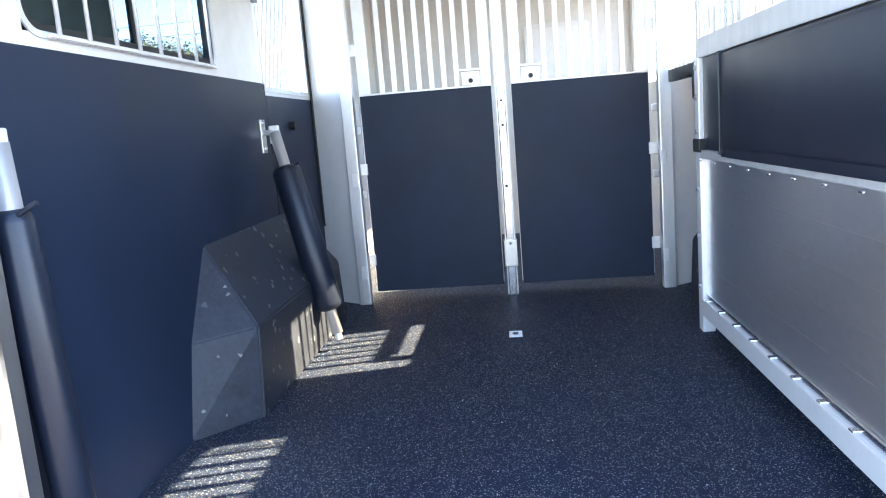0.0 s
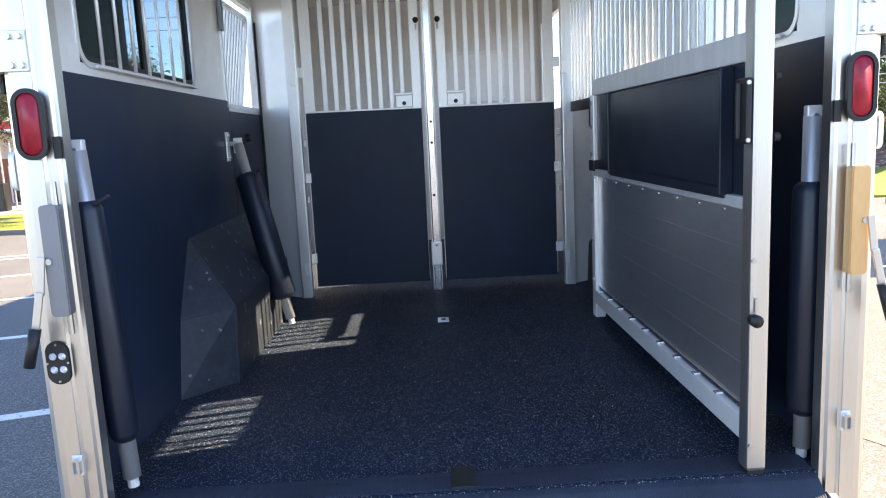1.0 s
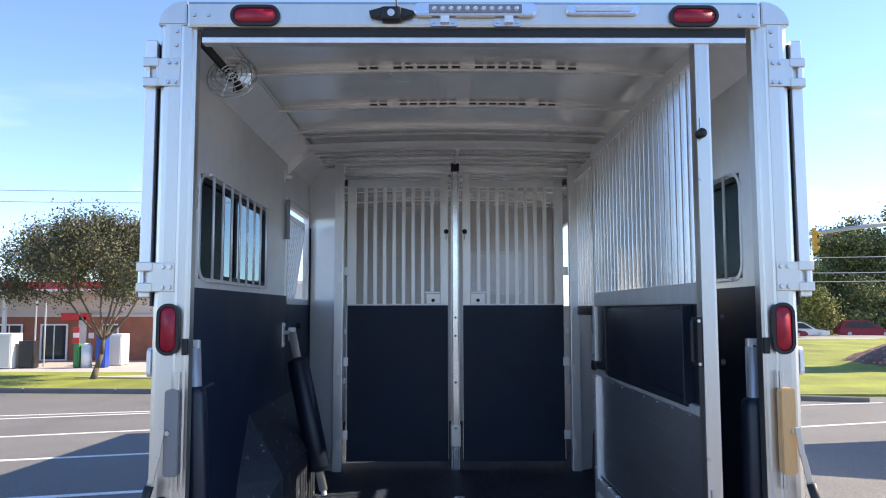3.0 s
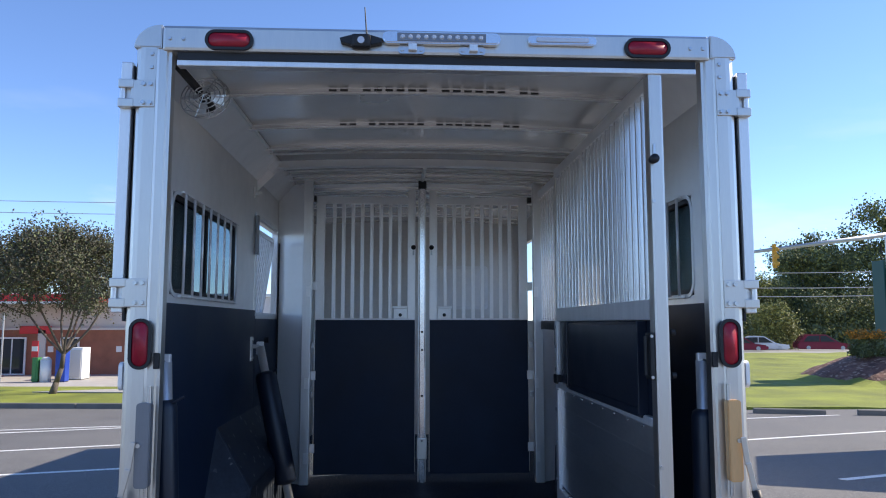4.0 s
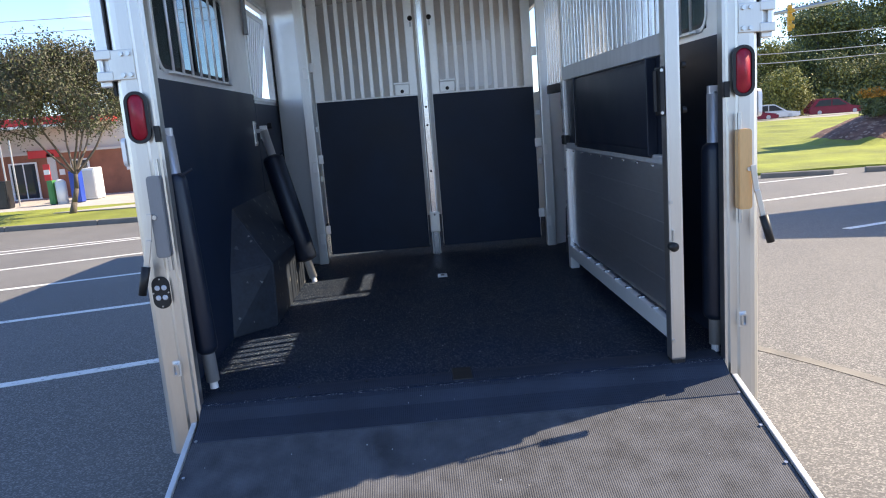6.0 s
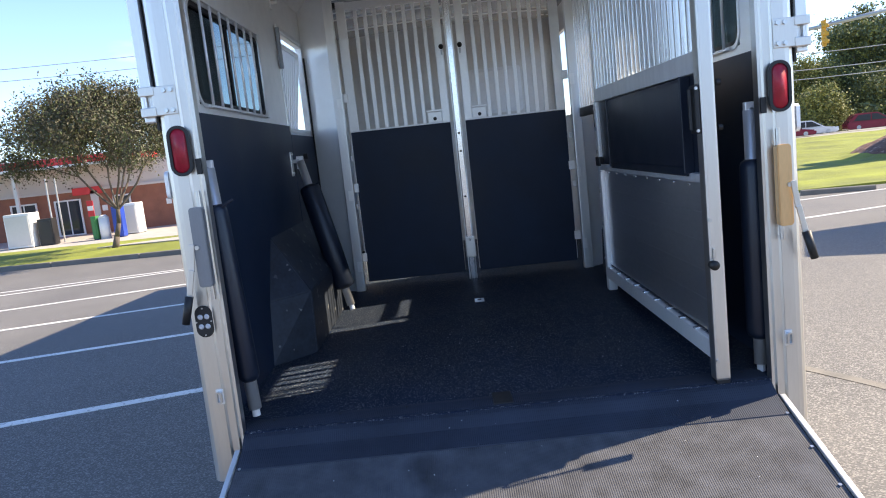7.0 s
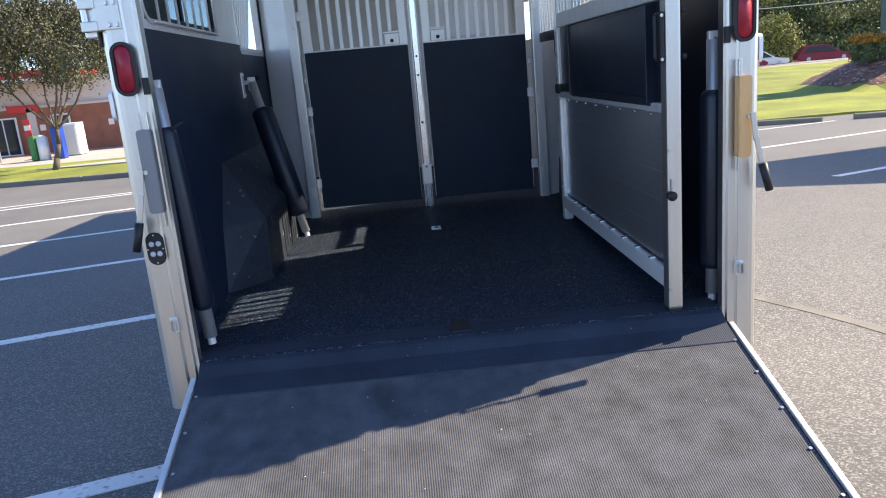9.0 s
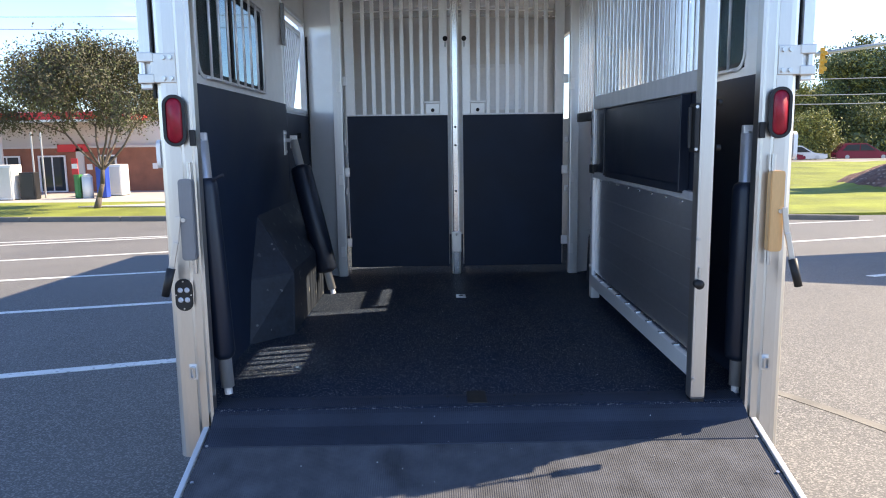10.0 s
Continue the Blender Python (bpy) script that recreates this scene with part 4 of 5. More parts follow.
def kerb_run(a, c, w, h, mat, label, lift=0.0):
    a, c = Vector((*a, 0)), Vector((*c, 0))
    d = (c - a).normalized()
    n = Vector((-d.y, d.x, 0)) * w / 2
    pts = [a - n, c - n, c + n, a + n]
    lo = [(p.x, p.y, ground_z(p.y) - 0.05) for p in pts]
    hi = [(p.x, p.y, ground_z(p.y) + h + lift) for p in pts]
    bm = quad_solid(lo + hi)
    bmesh.ops.recalc_face_normals(bm, faces=bm.faces)
    bmesh.ops.bevel(bm, geom=[e for e in bm.edges if min(v.co.z - ground_z(v.co.y) for v in e.verts) > h * 0.5], offset=0.02, segments=2, affect="EDGES")
    return structure("kerb", bm, mat, label, "kerb")


for k in range(16):
    x0 = -52 + 3.0 * k
    kerb_run((x0, kerb_y(x0) + 0.15), (x0 + 2.98, kerb_y(x0 + 2.98) + 0.15), 0.3, 0.15, DARKCON, "weathered grey concrete kerb stone")
# pale path across the lawn and apron before the shop
b = bmesh.new()
pa = [b.verts.new((x, y, ground_z(y) + 0.235)) for x, y in ((-13.2, 24.2), (-4, 23.0), (-4, 24.9), (-10.5, 25.7))]
b.faces.new(pa)
ext = bmesh.ops.extrude_face_region(b, geom=b.faces[:])
bmesh.ops.translate(b, verts=[v for v in ext["geom"] if isinstance(v, bmesh.types.BMVert)], vec=(0, 0, 0.03))
structure("path", b, CONCRETE, "pale concrete path across the grass", "path")
bm = quad_solid([(-70, 30.2, -2.2), (-2, 28.0, -2.2), (-2, 60, -2.2), (-70, 60, -2.2), (-70, 30.2, ground_z(29) + 0.12), (-2, 28.0, ground_z(29) + 0.12), (-2, 60, ground_z(29) + 0.12), (-70, 60, ground_z(29) + 0.12)])
structure("forecourt", bm, CONCRETE, "pale concrete forecourt before the shop", "pavement")
FZ = ground_z(29) + 0.12


# rising lawn on the other side, up to the road
def verge_right(x, y):
    u = min(1, max(0, (y - 19) / 24))
    z = -1.30 + 0.44 * (3 * u * u - 2 * u ** 3)
    d = math.hypot((x - 21.3) / 4.9, (y - 27.3) / 4.0)
    z += 1.25 * max(0, 1 - d * d) ** 1.2
    return z + 0.06 * noise.noise((x * 0.5, y * 0.5, 3)) + 0.02 * noise.noise((x * 2.1, y * 2.1, 1))


sheet("lawn_right", verge_right, 6.0, 90, 18.6, 47, 84, 40, GRASS, "sloping mown grass bank in sunlight", "lawn")
sheet("mulch_bed", lambda x, y: verge_right(x, y) + 0.05 + 0.07 * noise.noise((x * 1.7, y * 1.7, 7)) - 0.5 * max(0, math.hypot((x - 21.3) / 4.6, (y - 27.3) / 3.4) - 0.9), 15.5, 27, 22.6, 31, 80, 60, MULCH, "mound of red-brown bark mulch", "mulch bed", 0.05)
bm = quad_solid([(-5, 46, -2.4), (200, 44, -2.4), (200, 75, -2.4), (-5, 75, -2.4), (-5, 46, -0.97), (200, 44, -0.95), (200, 75, -1.55), (-5, 75, -1.55)])
structure("road", bm, material("pale_road", (0.33, 0.32, 0.30), 0.85, 0, 0.1, 0.4, 10, 0.1, 0.003), "pale grey road beyond the grass bank", "road")
bm = quad_solid([(-5, 75, -2.4), (260, 75, -2.4), (260, 160, -2.4), (-5, 160, -2.4), (-5, 75, -1.5), (260, 75, -1.5), (260, 160, -0.6), (-5, 160, -0.6)])
structure("far_verge", bm, GRASS, "rough grass below the far trees", "lawn")
for (ax, ay), (cx, cy) in (((9.58, 17.6), (11.33, 17.05)), ((12.08, 16.8), (13.83, 16.25)), ((6.9, 18.1), (8.65, 17.75))):
    d = (Vector((cx, cy, 0)) - Vector((ax, ay, 0)))
    t = thing("wheel_stop", ((ax + cx) / 2, (ay + cy) / 2, ground_z((ay + cy) / 2)), "grey concrete wheel stop at the end of a bay", "wheel stop", "wheel stops")
    L = d.length
    z = ground_z((ay + cy) / 2)
    m = Matrix.Translation(((ax + cx) / 2, (ay + cy) / 2, z)) @ Matrix.Rotation(math.atan2(d.y, d.x), 4, "Z") @ Matrix.Rotation(radians(90), 4, "X") @ Matrix.Rotation(radians(90), 4, "Y")
    part("block", prism([(-0.09, -0.05), (0.09, -0.05), (0.075, 0.12), (0.05, 0.14), (-0.05, 0.14), (-0.075, 0.12)], L, m @ Matrix.Translation((0, 0, -L / 2)), 0.01), DARKCON, t)
# ---- trees ----
def leaf_mesh(name, centres, size, rng, mats, droop=0.3, aspect=0.5):
    """Many small folded leaves or clumps round the given centres, as one mesh."""
    n = len(centres)
    c = np.array(centres)
    a = rng.normal(size=(n, 3))
    a /= np.linalg.norm(a, axis=1)[:, None]
    b2 = np.cross(a, rng.normal(size=(n, 3)))
    b2 /= np.linalg.norm(b2, axis=1)[:, None]
    s = size * rng.uniform(0.6, 1.4, size=(n, 1))
    nrm = np.cross(a, b2)
    P = np.stack([c - a * s, c + b2 * s * aspect + nrm * s * 0.2, c + a * s, c - b2 * s * aspect + nrm * s * 0.2], axis=1).reshape(-1, 3)
    me = bpy.data.meshes.new(name)
    me.from_pydata(P.tolist(), [], [(4 * k, 4 * k + 1, 4 * k + 2, 4 * k + 3) for k in range(n)])
    for mm in mats:
        me.materials.append(mm)
    if len(mats) > 1:
        me.polygons.foreach_set("material_index", rng.integers(0, len(mats), n).astype(np.int32))
    return me


def grow(bm, rng, p, d, length, r, depth, tips, spread=0.5):
    steps = 3
    for k in range(steps):
        d = (d + Vector(rng.normal(size=3)) * 0.12 + Vector((0, 0, 0.05))).normalized()
        q = p + d * length / steps
        rod(p, q, r * (1 - 0.25 * k / steps), bm, r * (1 - 0.25 * (k + 1) / steps), n=8 if depth > 2 else 5)
        p = q
        if depth <= 2:
            tips.append(p.copy())
    if depth == 0:
        return
    for k in range(3 if depth > 1 else 4):
        a = k * math.tau / 3 + rng.uniform(0, 1.5)
        o = d.orthogonal().normalized()
        o.rotate(Matrix.Rotation(a, 3, d))
        nd = (d + o * spread * rng.uniform(0.7, 1.3)).normalized()
        grow(bm, rng, p, nd, length * rng.uniform(0.62, 0.82), r * 0.6, depth - 1, tips, spread)


def crepe_tree(at, height, seed):
    """A spreading ornamental tree: leaning trunk, fan of thin limbs and a loose crown."""
    rng = np.random.default_rng(seed)
    t = thing("tree", at, "spreading bronze-green tree with a leaning trunk on the grass", "tree")
    bm = bmesh.new()
    o = Vector(at)
    s = height / 6.4
    pts = [o + Vector(p) * s for p in ((0, 0, -0.1), (0.14, 0, 0.4), (0.28, 0, 0.85), (0.33, 0, 1.4))]
    rs = [0.13, 0.09, 0.075, 0.065]
    for (p, q), (r0, r1) in zip(zip(pts, pts[1:]), zip(rs, rs[1:])):
        rod(p, q, r0 * s, bm, r1 * s, n=12)
    part("trunk", bm, BARK, t, "", True)
    tips = []
    for k in range(7):
        bm = bmesh.new()
        a = k * math.tau / 7 + rng.uniform(-0.3, 0.3)
        lean = rng.uniform(0.4, 0.95)
        d = Vector((math.cos(a) * lean - 0.16, math.sin(a) * lean, 1.0)).normalized()
        grow(bm, rng, pts[-1] - Vector((0, 0, 0.1 * s)), d, 1.7 * s, 0.042 * s, 3, tips, 0.55)
        part("limb", bm, BARK, t, "thin branching limb")
    cs = []
    for p in tips:
        for k in range(64):
            q = p + Vector(rng.normal(size=3)) * 0.24 * s
            cs.append(q[:])
    me = leaf_mesh("crown", [tuple(Vector(c) - o) for c in cs], 0.046 * s, rng, [LEAF_WARM, LEAF_WARM, LEAF_WARM, LEAF])
    ob = new("crown", me)
    ob.parent = t
    tagged(ob, "loose bronze-green leaves")
    return t


crepe_tree((-12.35, 23.8, ground_z(23.8) + 0.2), 6.7, 4)


def wood_tree(at, height, width, seed, mats, label):
    """A far woodland tree: trunk, limbs and leaf clumps with gaps."""
    rng = np.random.default_rng(seed)
    t = thing("tree", at, label, "tree", "woodland trees")
    o = Vector(at)
    bm = bmesh.new()
    rod(o - Vector((0, 0, 0.3)), o + Vector((0, 0, height * 0.75)), 0.03 * height, bm, 0.008 * height, n=8)
    part("trunk", bm, BARK, t)
    cs = []
    for k in range(30):
        f = rng.uniform(0.16, 1.0)
        rad = width * 0.5 * math.sin(math.pi * min(1, 0.15 + 0.85 * (1 - f) ** 0.75 + 0.05)) ** 0.8 if f > 0.4 else width * 0.48
        a = rng.uniform(0, math.tau)
        rr = rad * math.sqrt(rng.uniform(0.1, 1))
        c = np.array((rr * math.cos(a), rr * math.sin(a), height * f))
        sp = width * 0.13
        cs.append(c + rng.normal(size=(430, 3)) * sp * np.array((1, 1, 0.7)))
    me = leaf_mesh("crown", np.concatenate(cs), 0.006 * height + 0.07, rng, mats, aspect=0.7)
    ob = new("crown", me)
    ob.parent = t
    return t


rng0 = np.random.default_rng(11)
ROWW = [(35.5, 78, 7.0, 6, 1), (39, 79, 7.3, 6.5, 1), (42.5, 80, 7.2, 6, 0), (36, 68, 4.4, 4, 1), (32, 74, 6.5, 6, 1), (28, 76, 6.5, 6, 1), (23, 80, 8, 7, 1), (46, 80, 10.5, 5, 0), (48.2, 82, 12.8, 5.5, 0), (51.5, 80, 11.3, 6.5, 0), (55.6, 80, 16.0, 7, 0), (60, 80, 13, 8, 0), (66, 82, 13, 9, 0), (45, 74, 5.5, 5, 0), (50, 73, 6.5, 6, 0), (56, 73, 7, 6, 0), (53, 92, 12.5, 8, 0)]
for k, (x, y, h, w, kind) in enumerate(ROWW):
    wood_tree((x, y, -1.6), h, w, 20 + k, [LEAF_GOLD, LEAF_GOLD, LEAF] if kind else [LEAF_DARK, LEAF, LEAF_GOLD], "yellow-green tree at the edge of the wood" if kind else "tall dark green tree in the far wood")
for k, (x, y, h, w) in enumerate(((-44, 58, 8.0, 9), (-37, 66, 6.5, 8), (-52, 60, 10, 10), (-60, 64, 10, 10))):
    wood_tree((x, y, FZ), h, w, 60 + k, [LEAF, LEAF_DARK, LEAF_GOLD], "green tree behind the shop")


rngu = np.random.default_rng(77)
under = np.stack([rngu.uniform(16, 80, 26000), rngu.uniform(70, 76, 26000), -1.6 + 2.6 * rngu.uniform(0, 1, 26000) ** 1.4], axis=1)
under[:, 2] += 0.7 * np.sin(under[:, 0] * 0.9) * np.sin(under[:, 0] * 0.37)
tagged(new("undergrowth", leaf_mesh("undergrowth", under, 0.22, rngu, [LEAF, LEAF_DARK, LEAF_GOLD])), "dense green undergrowth below the wood", "undergrowth", "", "stuff")


def shrub(at, w, d, h, seed, mats, label):
    rng = np.random.default_rng(seed)
    t = thing("shrub", at, label, "shrub")
    bm = bmesh.new()
    o = Vector(at)
    for k in range(7):
        rod(o + Vector((rng.uniform(-0.15, 0.15), rng.uniform(-0.15, 0.15), -0.1)), o + Vector((rng.uniform(-0.35, 0.35) * w, rng.uniform(-0.35, 0.35) * d, h * 0.8)), 0.02, bm, 0.008, n=6)
    part("stems", bm, BARK, t)
    n = 4200
    p = rng.uniform(-1, 1, size=(n, 3))
    p = np.sign(p) * np.abs(p) ** 0.6
    p = p * np.array((w / 2, d / 2, h * 0.42)) + np.array((0, 0, h * 0.55)) + rng.normal(size=(n, 3)) * 0.05
    low = p[p[:, 2] < h * 0.72]
    top = p[p[:, 2] >= h * 0.72]
    ob = new("foliage", leaf_mesh("foliage", low, 0.055, rng, mats[:2]))
    ob.parent = t
    ob = tagged(new("new_growth", leaf_mesh("new_growth", top, 0.055, rng, mats[1:])), "orange-tipped top growth")
    ob.parent = t


shrub((18.97, 26.9, -0.32), 1.02, 1.0, 1.15, 5, [LEAF_DARK, LEAF, LEAF_RUST, LEAF_RUST], "clipped green shrub with orange tips on mulch")


# ---- cars ----
def parked_car(at, turn, length, height, paint, label, suv=False):
    t = thing("car", at, label, "car")
    m = Matrix.Translation(at) @ Matrix.Rotation(radians(turn), 4, "Z") @ Matrix.Translation((0, 0.9, 0)) @ Matrix.Rotation(radians(90), 4, "X")
    L, H = length / 2, height
    belt = H * 0.56
    body = [(-L, 0.28), (-L, belt * 0.86), (-L * 0.93, belt), (L * 0.45, belt), (L * 0.92, belt * 0.8), (L, belt * 0.62), (L, 0.3), (L * 0.9, 0.2), (-L * 0.9, 0.2)]
    part("body", prism(body, 1.8, m, 0.07), paint, t)
    roof = [(-L * 0.95, belt - 0.01), (-L * 0.72 if suv else -L * 0.55, H * 0.95), (-L * 0.45, H), (L * 0.05, H * 0.99), (L * 0.5, belt - 0.01)]
    cab = part("cabin", prism(roof, 1.56, m @ Matrix.Translation((0, 0, 0.12)), 0.05), paint, t)
    for sd in (0.105, 1.70):
        part("window", prism([(-L * 0.78, belt + 0.03), (-L * 0.62, H * 0.9), (-L * 0.2, H * 0.93), (-L * 0.2, belt + 0.03)], 0.015, m @ Matrix.Translation((0, 0, sd - 0.005))), CARGLASS, t, "dark side window")
        part("window", prism([(-L * 0.16, belt + 0.03), (-L * 0.16, H * 0.93), (L * 0.05, H * 0.92), (L * 0.38, belt + 0.03)], 0.015, m @ Matrix.Translation((0, 0, sd - 0.005))), CARGLASS, t, "dark side window")
    # windscreen
    p0, p1 = Vector((L * 0.5, belt, 0)), Vector((L * 0.05, H * 0.98, 0))
    b = bmesh.new()
    e = Vector((0.04, 0.03, 0))
    q = [p0 + e + Vector((0, 0, 0.2)), p0 + e + Vector((0, 0, 1.6)), p1 + e + Vector((0, 0, 1.55)), p1 + e + Vector((0, 0, 0.25))]
    quad_solid([tuple(v) for v in q] + [tuple(v - Vector((0.05, 0.04, 0))) for v in q], b)
    bmesh.ops.transform(b, verts=b.verts, matrix=m)
    part("windscreen", b, CARGLASS, t)
    for x in (-L * 0.62, L * 0.62):
        for z in (0.0, 1.62):
            w = part("wheel", rod((0, 0, 0), (0, 0, 0.2), 0.34, n=20), RUBBER, t)
            w.data.transform(Matrix.Translation(-Vector(at)) @ m @ Matrix.Translation((x, 0.34, z - 0.01)))
            r = rod((0, 0, -0.006), (0, 0, 0.206), 0.17, n=14)
            bmesh.ops.transform(r, verts=r.verts, matrix=m @ Matrix.Translation((x, 0.34, z - 0.01)))
            part("rim", r, GALV, w)
    for z in (0.1, 1.45):
        part("headlight", box(L * 0.9, L * 0.99, belt * 0.66, belt * 0.82, z, z + 0.28, 0.02, None, m), CLEAR, t)
    return t


parked_car((36.9, 61.0, -1.32), -14, 4.5, 1.5, MAROON, "maroon estate car standing on the far road", True)
parked_car((31.6, 61.5, -1.32), -16, 4.3, 1.35, SILVER, "white saloon car standing on the far road")
parked_car((28.7, 59.5, -1.30), -16, 4.3, 1.35, MAROON, "dark red car standing on the far road", True)

# ---- signal arm, wires, roadside sign ----
t = thing("traffic_signal", (39.5, 52, -1.2), "yellow traffic signal hung from a grey mast arm", "traffic light")
bm = rod((25.8, 52, 6.5), (39.5, 52, 8.3), 0.12, None, 0.2)
part("mast_arm", bm, GALV, t, "", True)
part("pole", rod((39.5, 52, -1.3), (39.5, 52, 9.0), 0.26, None, 0.2, n=16), GALV, t, "", True)
hd = part("signal_head", box(28.03, 28.31, 51.75, 52.0, 5.35, 7.2, 0.04), YELLOW, t, "yellow signal housing")
for z in (5.7, 6.25, 6.8):
    part("visor", rod((28.17, 51.76, z), (28.17, 51.5, z), 0.15), YELLOW, hd)
    part("signal_visor", rod((28.36, 51.88, z), (28.5, 51.88, z - 0.03), 0.13), YELLOW, hd)


def wire(a, b, sag, r=0.035):
    a, b = Vector(a), Vector(b)
    pts = [a.lerp(b, k / 14) - Vector((0, 0, sag * 4 * (k / 14) * (1 - k / 14))) for k in range(15)]
    bm = bmesh.new()
    rows = [[bm.verts.new((p.x, p.y + r * math.cos(k * math.tau / 6), p.z + r * math.sin(k * math.tau / 6))) for k in range(6)] for p in pts]
    for r0, r1 in zip(rows, rows[1:]):
        for k in range(6):
            bm.faces.new((r0[k], r0[(k + 1) % 6], r1[(k + 1) % 6], r1[k]))
    bm.faces.new(rows[0])
    bm.faces.new(rows[-1])
    t = thing("overhead_wire", a, "thin overhead utility wire against the sky", "wire", "overhead wires")
    part("wire", bm, GALV, t)


wire((10, 54, 4.6), (60, 50, 5.6), 1.2, 0.032)
wire((10, 54, 3.9), (60, 50, 5.0), 1.2, 0.032)
wire((10, 56, 5.6), (60, 52, 6.4), 0.8, 0.03)
wire((-70, 64, 13.2), (10, 58, 11.6), 0.9, 0.03)
wire((-70, 64, 12.2), (10, 58, 10.6), 0.9, 0.03)

t = thing("roadside_sign", (21.5, 27.5, 0), "white framed roadside sign cabinet on a dark teal base", "sign")
part("base", box(20.35, 24.4, 27.6, 28.4, -0.8, 3.85, 0.03), TEAL, t, "dark teal base")
cb = part("cabinet", prism(round_rect(4.2, 4.1, 0.25), 0.5, face_at(22.47, 27.5, 2.95), 0.04), WHITE, t)
part("frame", ring(round_rect(4.24, 4.15, 0.27), round_rect(3.95, 3.86, 0.18), 0.06, face_at(22.47, 26.99, 2.95)), GALV, t)
for k in range(3):
    part("panel_joint", box(20.4, 24.1, 26.985, 27.0, 2.0 + k * 0.8, 2.02 + k * 0.8), GALV, t)
part("emblem", box(20.75, 22.4, 26.98, 27.0, 3.35, 3.55), BLACKP, t, "dark unreadable band")
part("lettering", box(20.9, 24.0, 27.58, 27.6, 0.55, 0.75), WHITE, t, "pale unreadable letters")

# ---- shop across the car park ----
shop = thing("shop_building", (-20, 37, FZ), "single-storey brick shop with pale upper wall and red signs", "building")
part("brick_wall", box(-26.5, -5, 37.0, 45, FZ - 0.1, 0.85), BRICK, shop, "red-brown brick lower wall")
part("upper_wall", box(-26.4, -5, 37.1, 45, 0.85, 2.55), PALE, shop, "pale grey upper wall")
part("parapet", box(-26.6, -4.9, 36.95, 45, 2.55, 2.72, 0.02), WHITE, shop)
part("band", box(-26.6, -5, 36.93, 37.0, 0.80, 0.92, 0.01), PALE, shop)
can = part("canopy", box(-28.5, -15.3, 33.5, 37.0, 2.2, 2.55, 0.03), REDP, shop, "red fascia canopy")
part("canopy_band", box(-28.5, -15.3, 33.46, 33.5, 2.08, 2.19, 0.01), WHITE, can)
for x in (-25.5, -21.5):
    part("canopy_post", box(x - 0.08, x + 0.08, 33.9, 34.06, FZ, 2.2, 0.01), PALE, shop)
part("lower_sign", box(-20.2, -18.6, 36.9, 37.02, 0.6, 1.0, 0.02), REDP, shop, "red door sign")
for x0, x1 in ((-21.2, -19.9), (-23.6, -22.3), (-18.0, -17.2)):
    w = part("window", box(x0, x1, 36.95, 37.02, FZ + 0.05, 0.35, 0.01), CARGLASS, shop, "dark shop window")
    part("window_frame", ring(round_rect(x1 - x0 + 0.16, 0.35 - FZ + 0.1, 0.01), round_rect(x1 - x0 - 0.02, 0.35 - FZ - 0.06, 0.01), 0.06, face_at((x0 + x1) / 2, 36.96, (0.35 + FZ + 0.05) / 2)), WHITE, w)
    part("window_mullion", box((x0 + x1) / 2 - 0.03, (x0 + x1) / 2 + 0.03, 36.93, 36.96, FZ + 0.05, 0.35), WHITE, w)
for x in (-18.6, -15.1, -13.2):
    part("notice", box(x - 0.14, x + 0.14, 36.97, 37.0, -0.35, -0.05), WHITE, shop, "small pale notice")
part("pilaster", box(-19.25, -18.85, 36.9, 37.02, FZ, 0.8, 0.01), PALE, shop)


def cabinet(name, x0, x1, y0, z1, depth, mat, label, category, trim=None):
    t = thing(name, ((x0 + x1) / 2, y0, FZ), label, category)
    part("body", box(x0, x1, y0, y0 + depth, FZ + 0.03, z1, 0.03), mat, t)
    part("door", box(x0 + 0.06, x1 - 0.06, y0 - 0.03, y0, FZ + 0.12, z1 - 0.1, 0.015), trim or mat, t)
    part("plinth", box(x0 + 0.03, x1 - 0.03, y0 + 0.03, y0 + depth - 0.03, FZ, FZ + 0.06), BLACKP, t)
    return t


cabinet("ice_cabinet", -15.96, -15.35, 33.2, 0.0, 0.9, WHITE, "large white ice cabinet on the forecourt", "cabinet", PALE)
cabinet("ice_cabinet", -20.7, -19.5, 31.2, 0.1, 0.9, WHITE, "large white ice cabinet on the forecourt", "cabinet", PALE)
cabinet("display_stand", -19.35, -18.65, 31.5, -0.25, 0.5, BLACKP, "black display stand on the forecourt", "stand")
cabinet("newspaper_box", -15.95, -15.5, 31.8, -0.05, 0.45, BLUEP, "blue newspaper box on the forecourt", "box")
cabinet("vending_box", -16.98, -16.72, 31.8, -0.4, 0.4, GREENP, "small green vending box", "box")
t = thing("propane_tank", (-16.45, 32, FZ), "white upright tank on the forecourt", "tank")
part("tank", rod((-16.45, 32, FZ), (-16.45, 32, -0.5), 0.24, None, 0.24, n=20), WHITE, t, "", True)
part("dome", rod((-16.45, 32, -0.5), (-16.45, 32, -0.38), 0.24, None, 0.12, n=20), WHITE, t, "", True)
t = thing("pole_sign", (-16.95, 32, FZ), "narrow post with a red and white sign", "sign")
part("post", rod((-16.95, 32, FZ), (-16.95, 32, 0.35), 0.04), GALV, t)
part("panel", box(-17.1, -16.8, 31.94, 31.98, -0.4, 0.35, 0.01), REDP, t)
part("panel_band", box(-17.08, -16.82, 31.92, 31.94, -0.12, 0.1), WHITE, t)
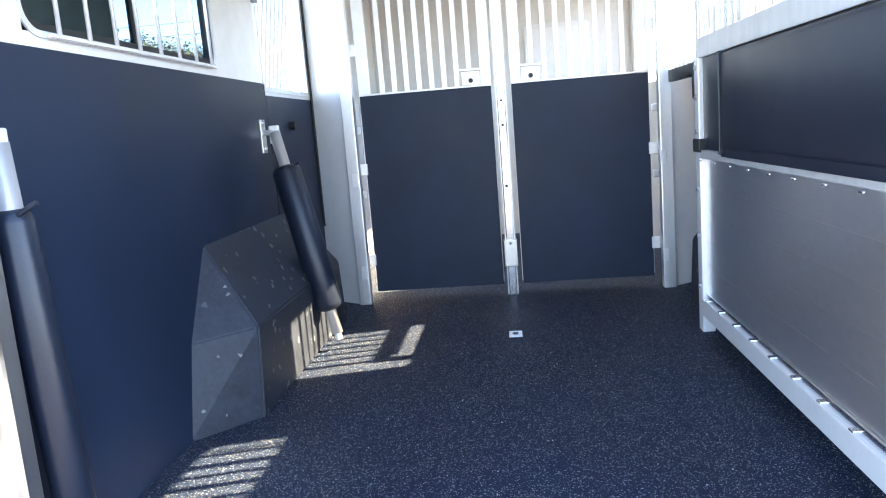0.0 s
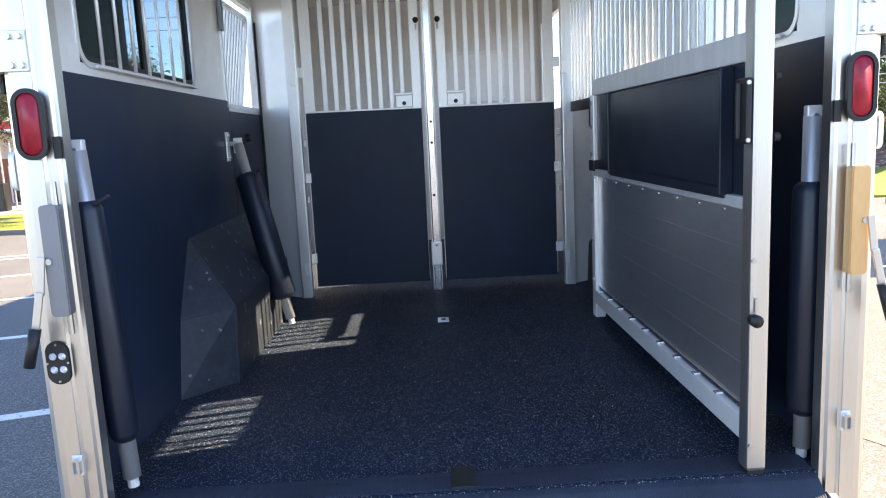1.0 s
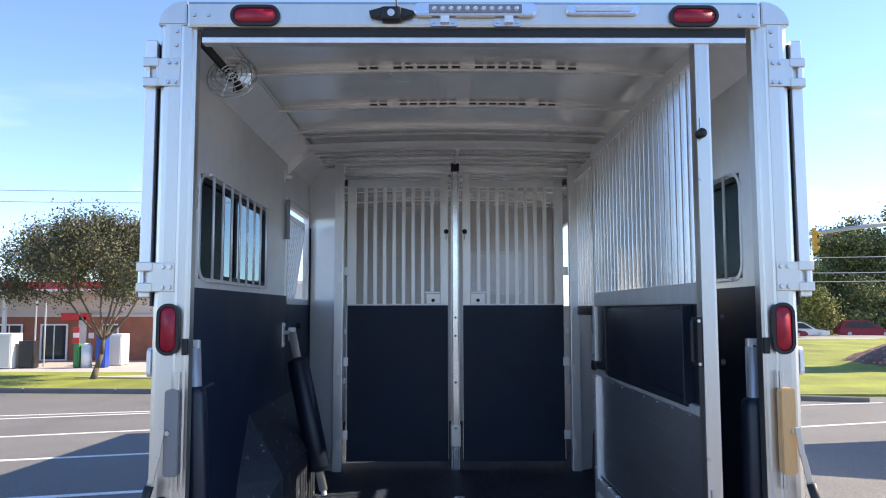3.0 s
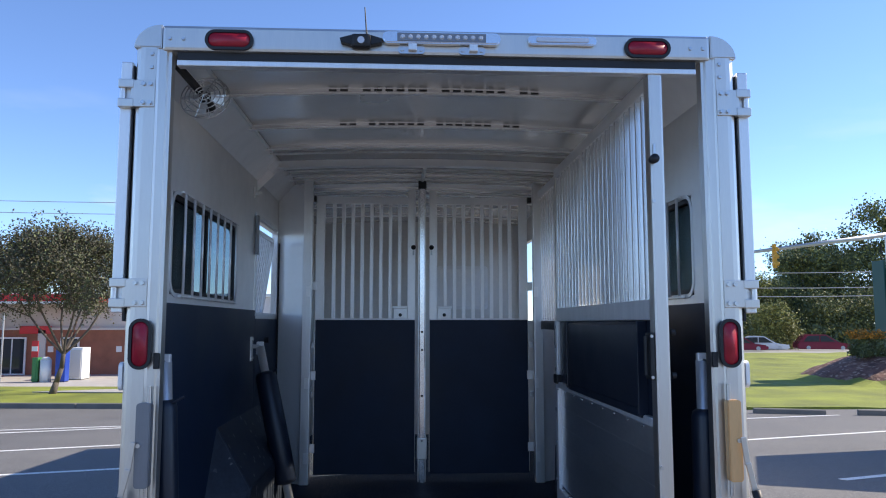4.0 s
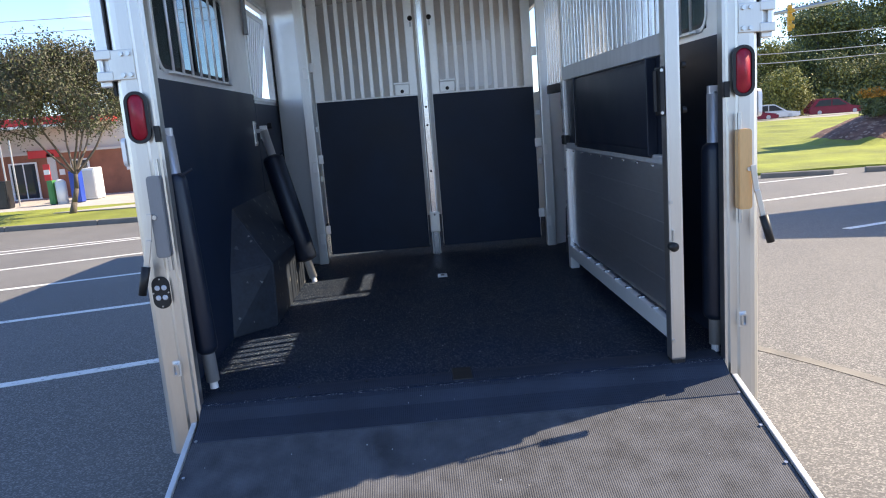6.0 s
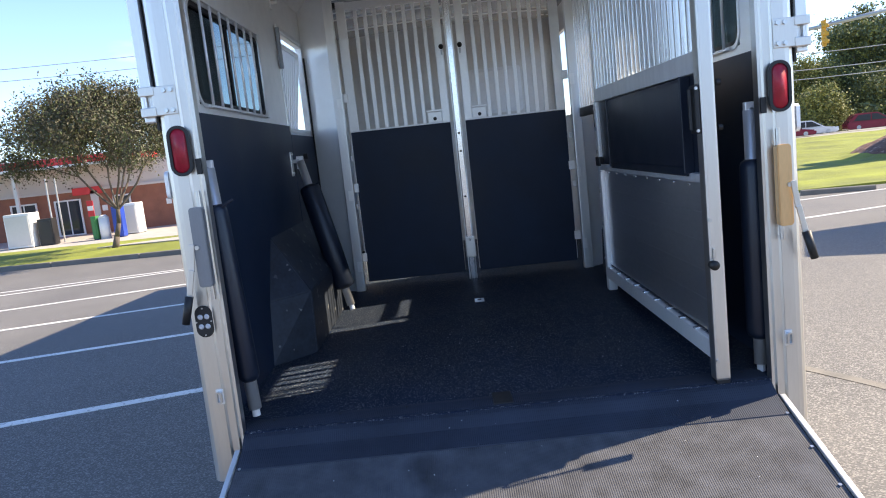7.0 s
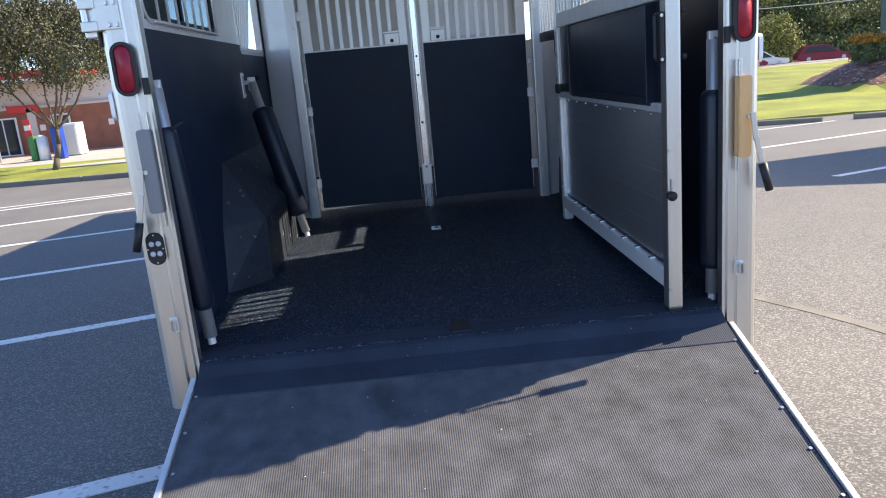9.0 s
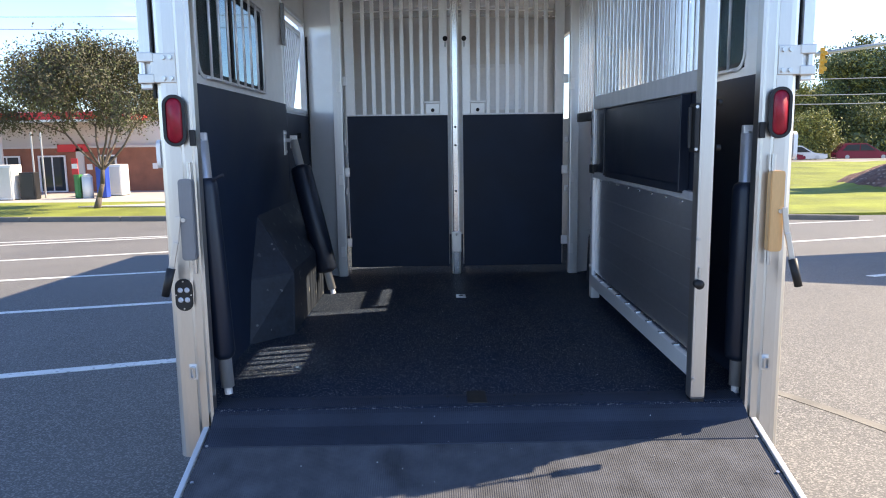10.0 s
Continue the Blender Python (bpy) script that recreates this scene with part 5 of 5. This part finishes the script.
for x in (-19.15, -18.7):
    t = thing("lamp_post", (x, 32.5, FZ), "slim grey post on the forecourt", "post", "forecourt posts")
    part("post", rod((x, 32.5, FZ), (x, 32.5, 1.6), 0.04), GALV, t)

# ---- unseen box on wheels, added beyond the bays to cast a shadow ----
t = thing("unseen_shadow_box", (10.5, 9.2, ground_z(9)), "unseen pale box on wheels added to cast a shadow across the bays", "trailer")
m = Matrix.Translation((9.1, 8.55, ground_z(8.5))) @ Matrix.Rotation(radians(-28), 4, "Z")
part("body", box(0, 6.5, -1.5, 1.5, 0.45, 3.5, 0.05, None, m), PALE, t)
for x in (2.2, 3.1):
    for y in (-1.1, 0.9):
        w = rod((x, y, 0.35), (x, y + 0.2, 0.35), 0.35, n=20)
        bmesh.ops.transform(w, verts=w.verts, matrix=m)
        part("wheel", w, RUBBER, t)

# ---- sand-filled crack in the asphalt ----
SAND = material("sandy_filler", (0.165, 0.157, 0.142), 0.9, 0, 0.3, 6, 80, 0.5, 0.003)
bm = bmesh.new()
run = [(1.75, 1.95), (1.95, 1.53), (2.08, 1.21), (2.17, 0.94), (2.23, 0.71), (2.36, 0.45), (2.62, 0.3)]
for (ax, ay), (cx, cy) in zip(run, run[1:]):
    n = Vector((ay - cy, cx - ax, 0)).normalized() * 0.04
    q = [(ax - n.x, ay - n.y), (ax + n.x, ay + n.y), (cx + n.x, cy + n.y), (cx - n.x, cy - n.y)]
    quad_solid([(x, y, lot_z(y) - 0.01) for x, y in q] + [(x, y, lot_z(y) + 0.004) for x, y in q], bm)
structure("crack_filler", bm, SAND, "sand-filled crack running across the asphalt", "crack")

# ---- crumbs of litter on floor and ramp ----
rngc = np.random.default_rng(8)
bm = bmesh.new()
for k in range(90):
    x, y = rngc.uniform(-0.95, 0.78), rngc.uniform(-0.7, 1.6)
    z = 0.002 if y > 0.1 else -0.006 + min(0, y) * 0.12 if y > -0.14 else -0.042 + (y + 0.03) * 0.305
    r = rngc.uniform(0.0009, 0.0024)
    res = bmesh.ops.create_cone(bm, cap_ends=True, segments=4, radius1=r, radius2=r * 0.4, depth=r * 1.2)
    bmesh.ops.translate(bm, verts=res["verts"], vec=(x, y, z + r * 0.6))
crumbs = part("litter_crumbs", bm, WHITE, None)
tagged(crumbs, "tiny pale crumbs scattered over floor and ramp", "crumbs", "", "stuff")
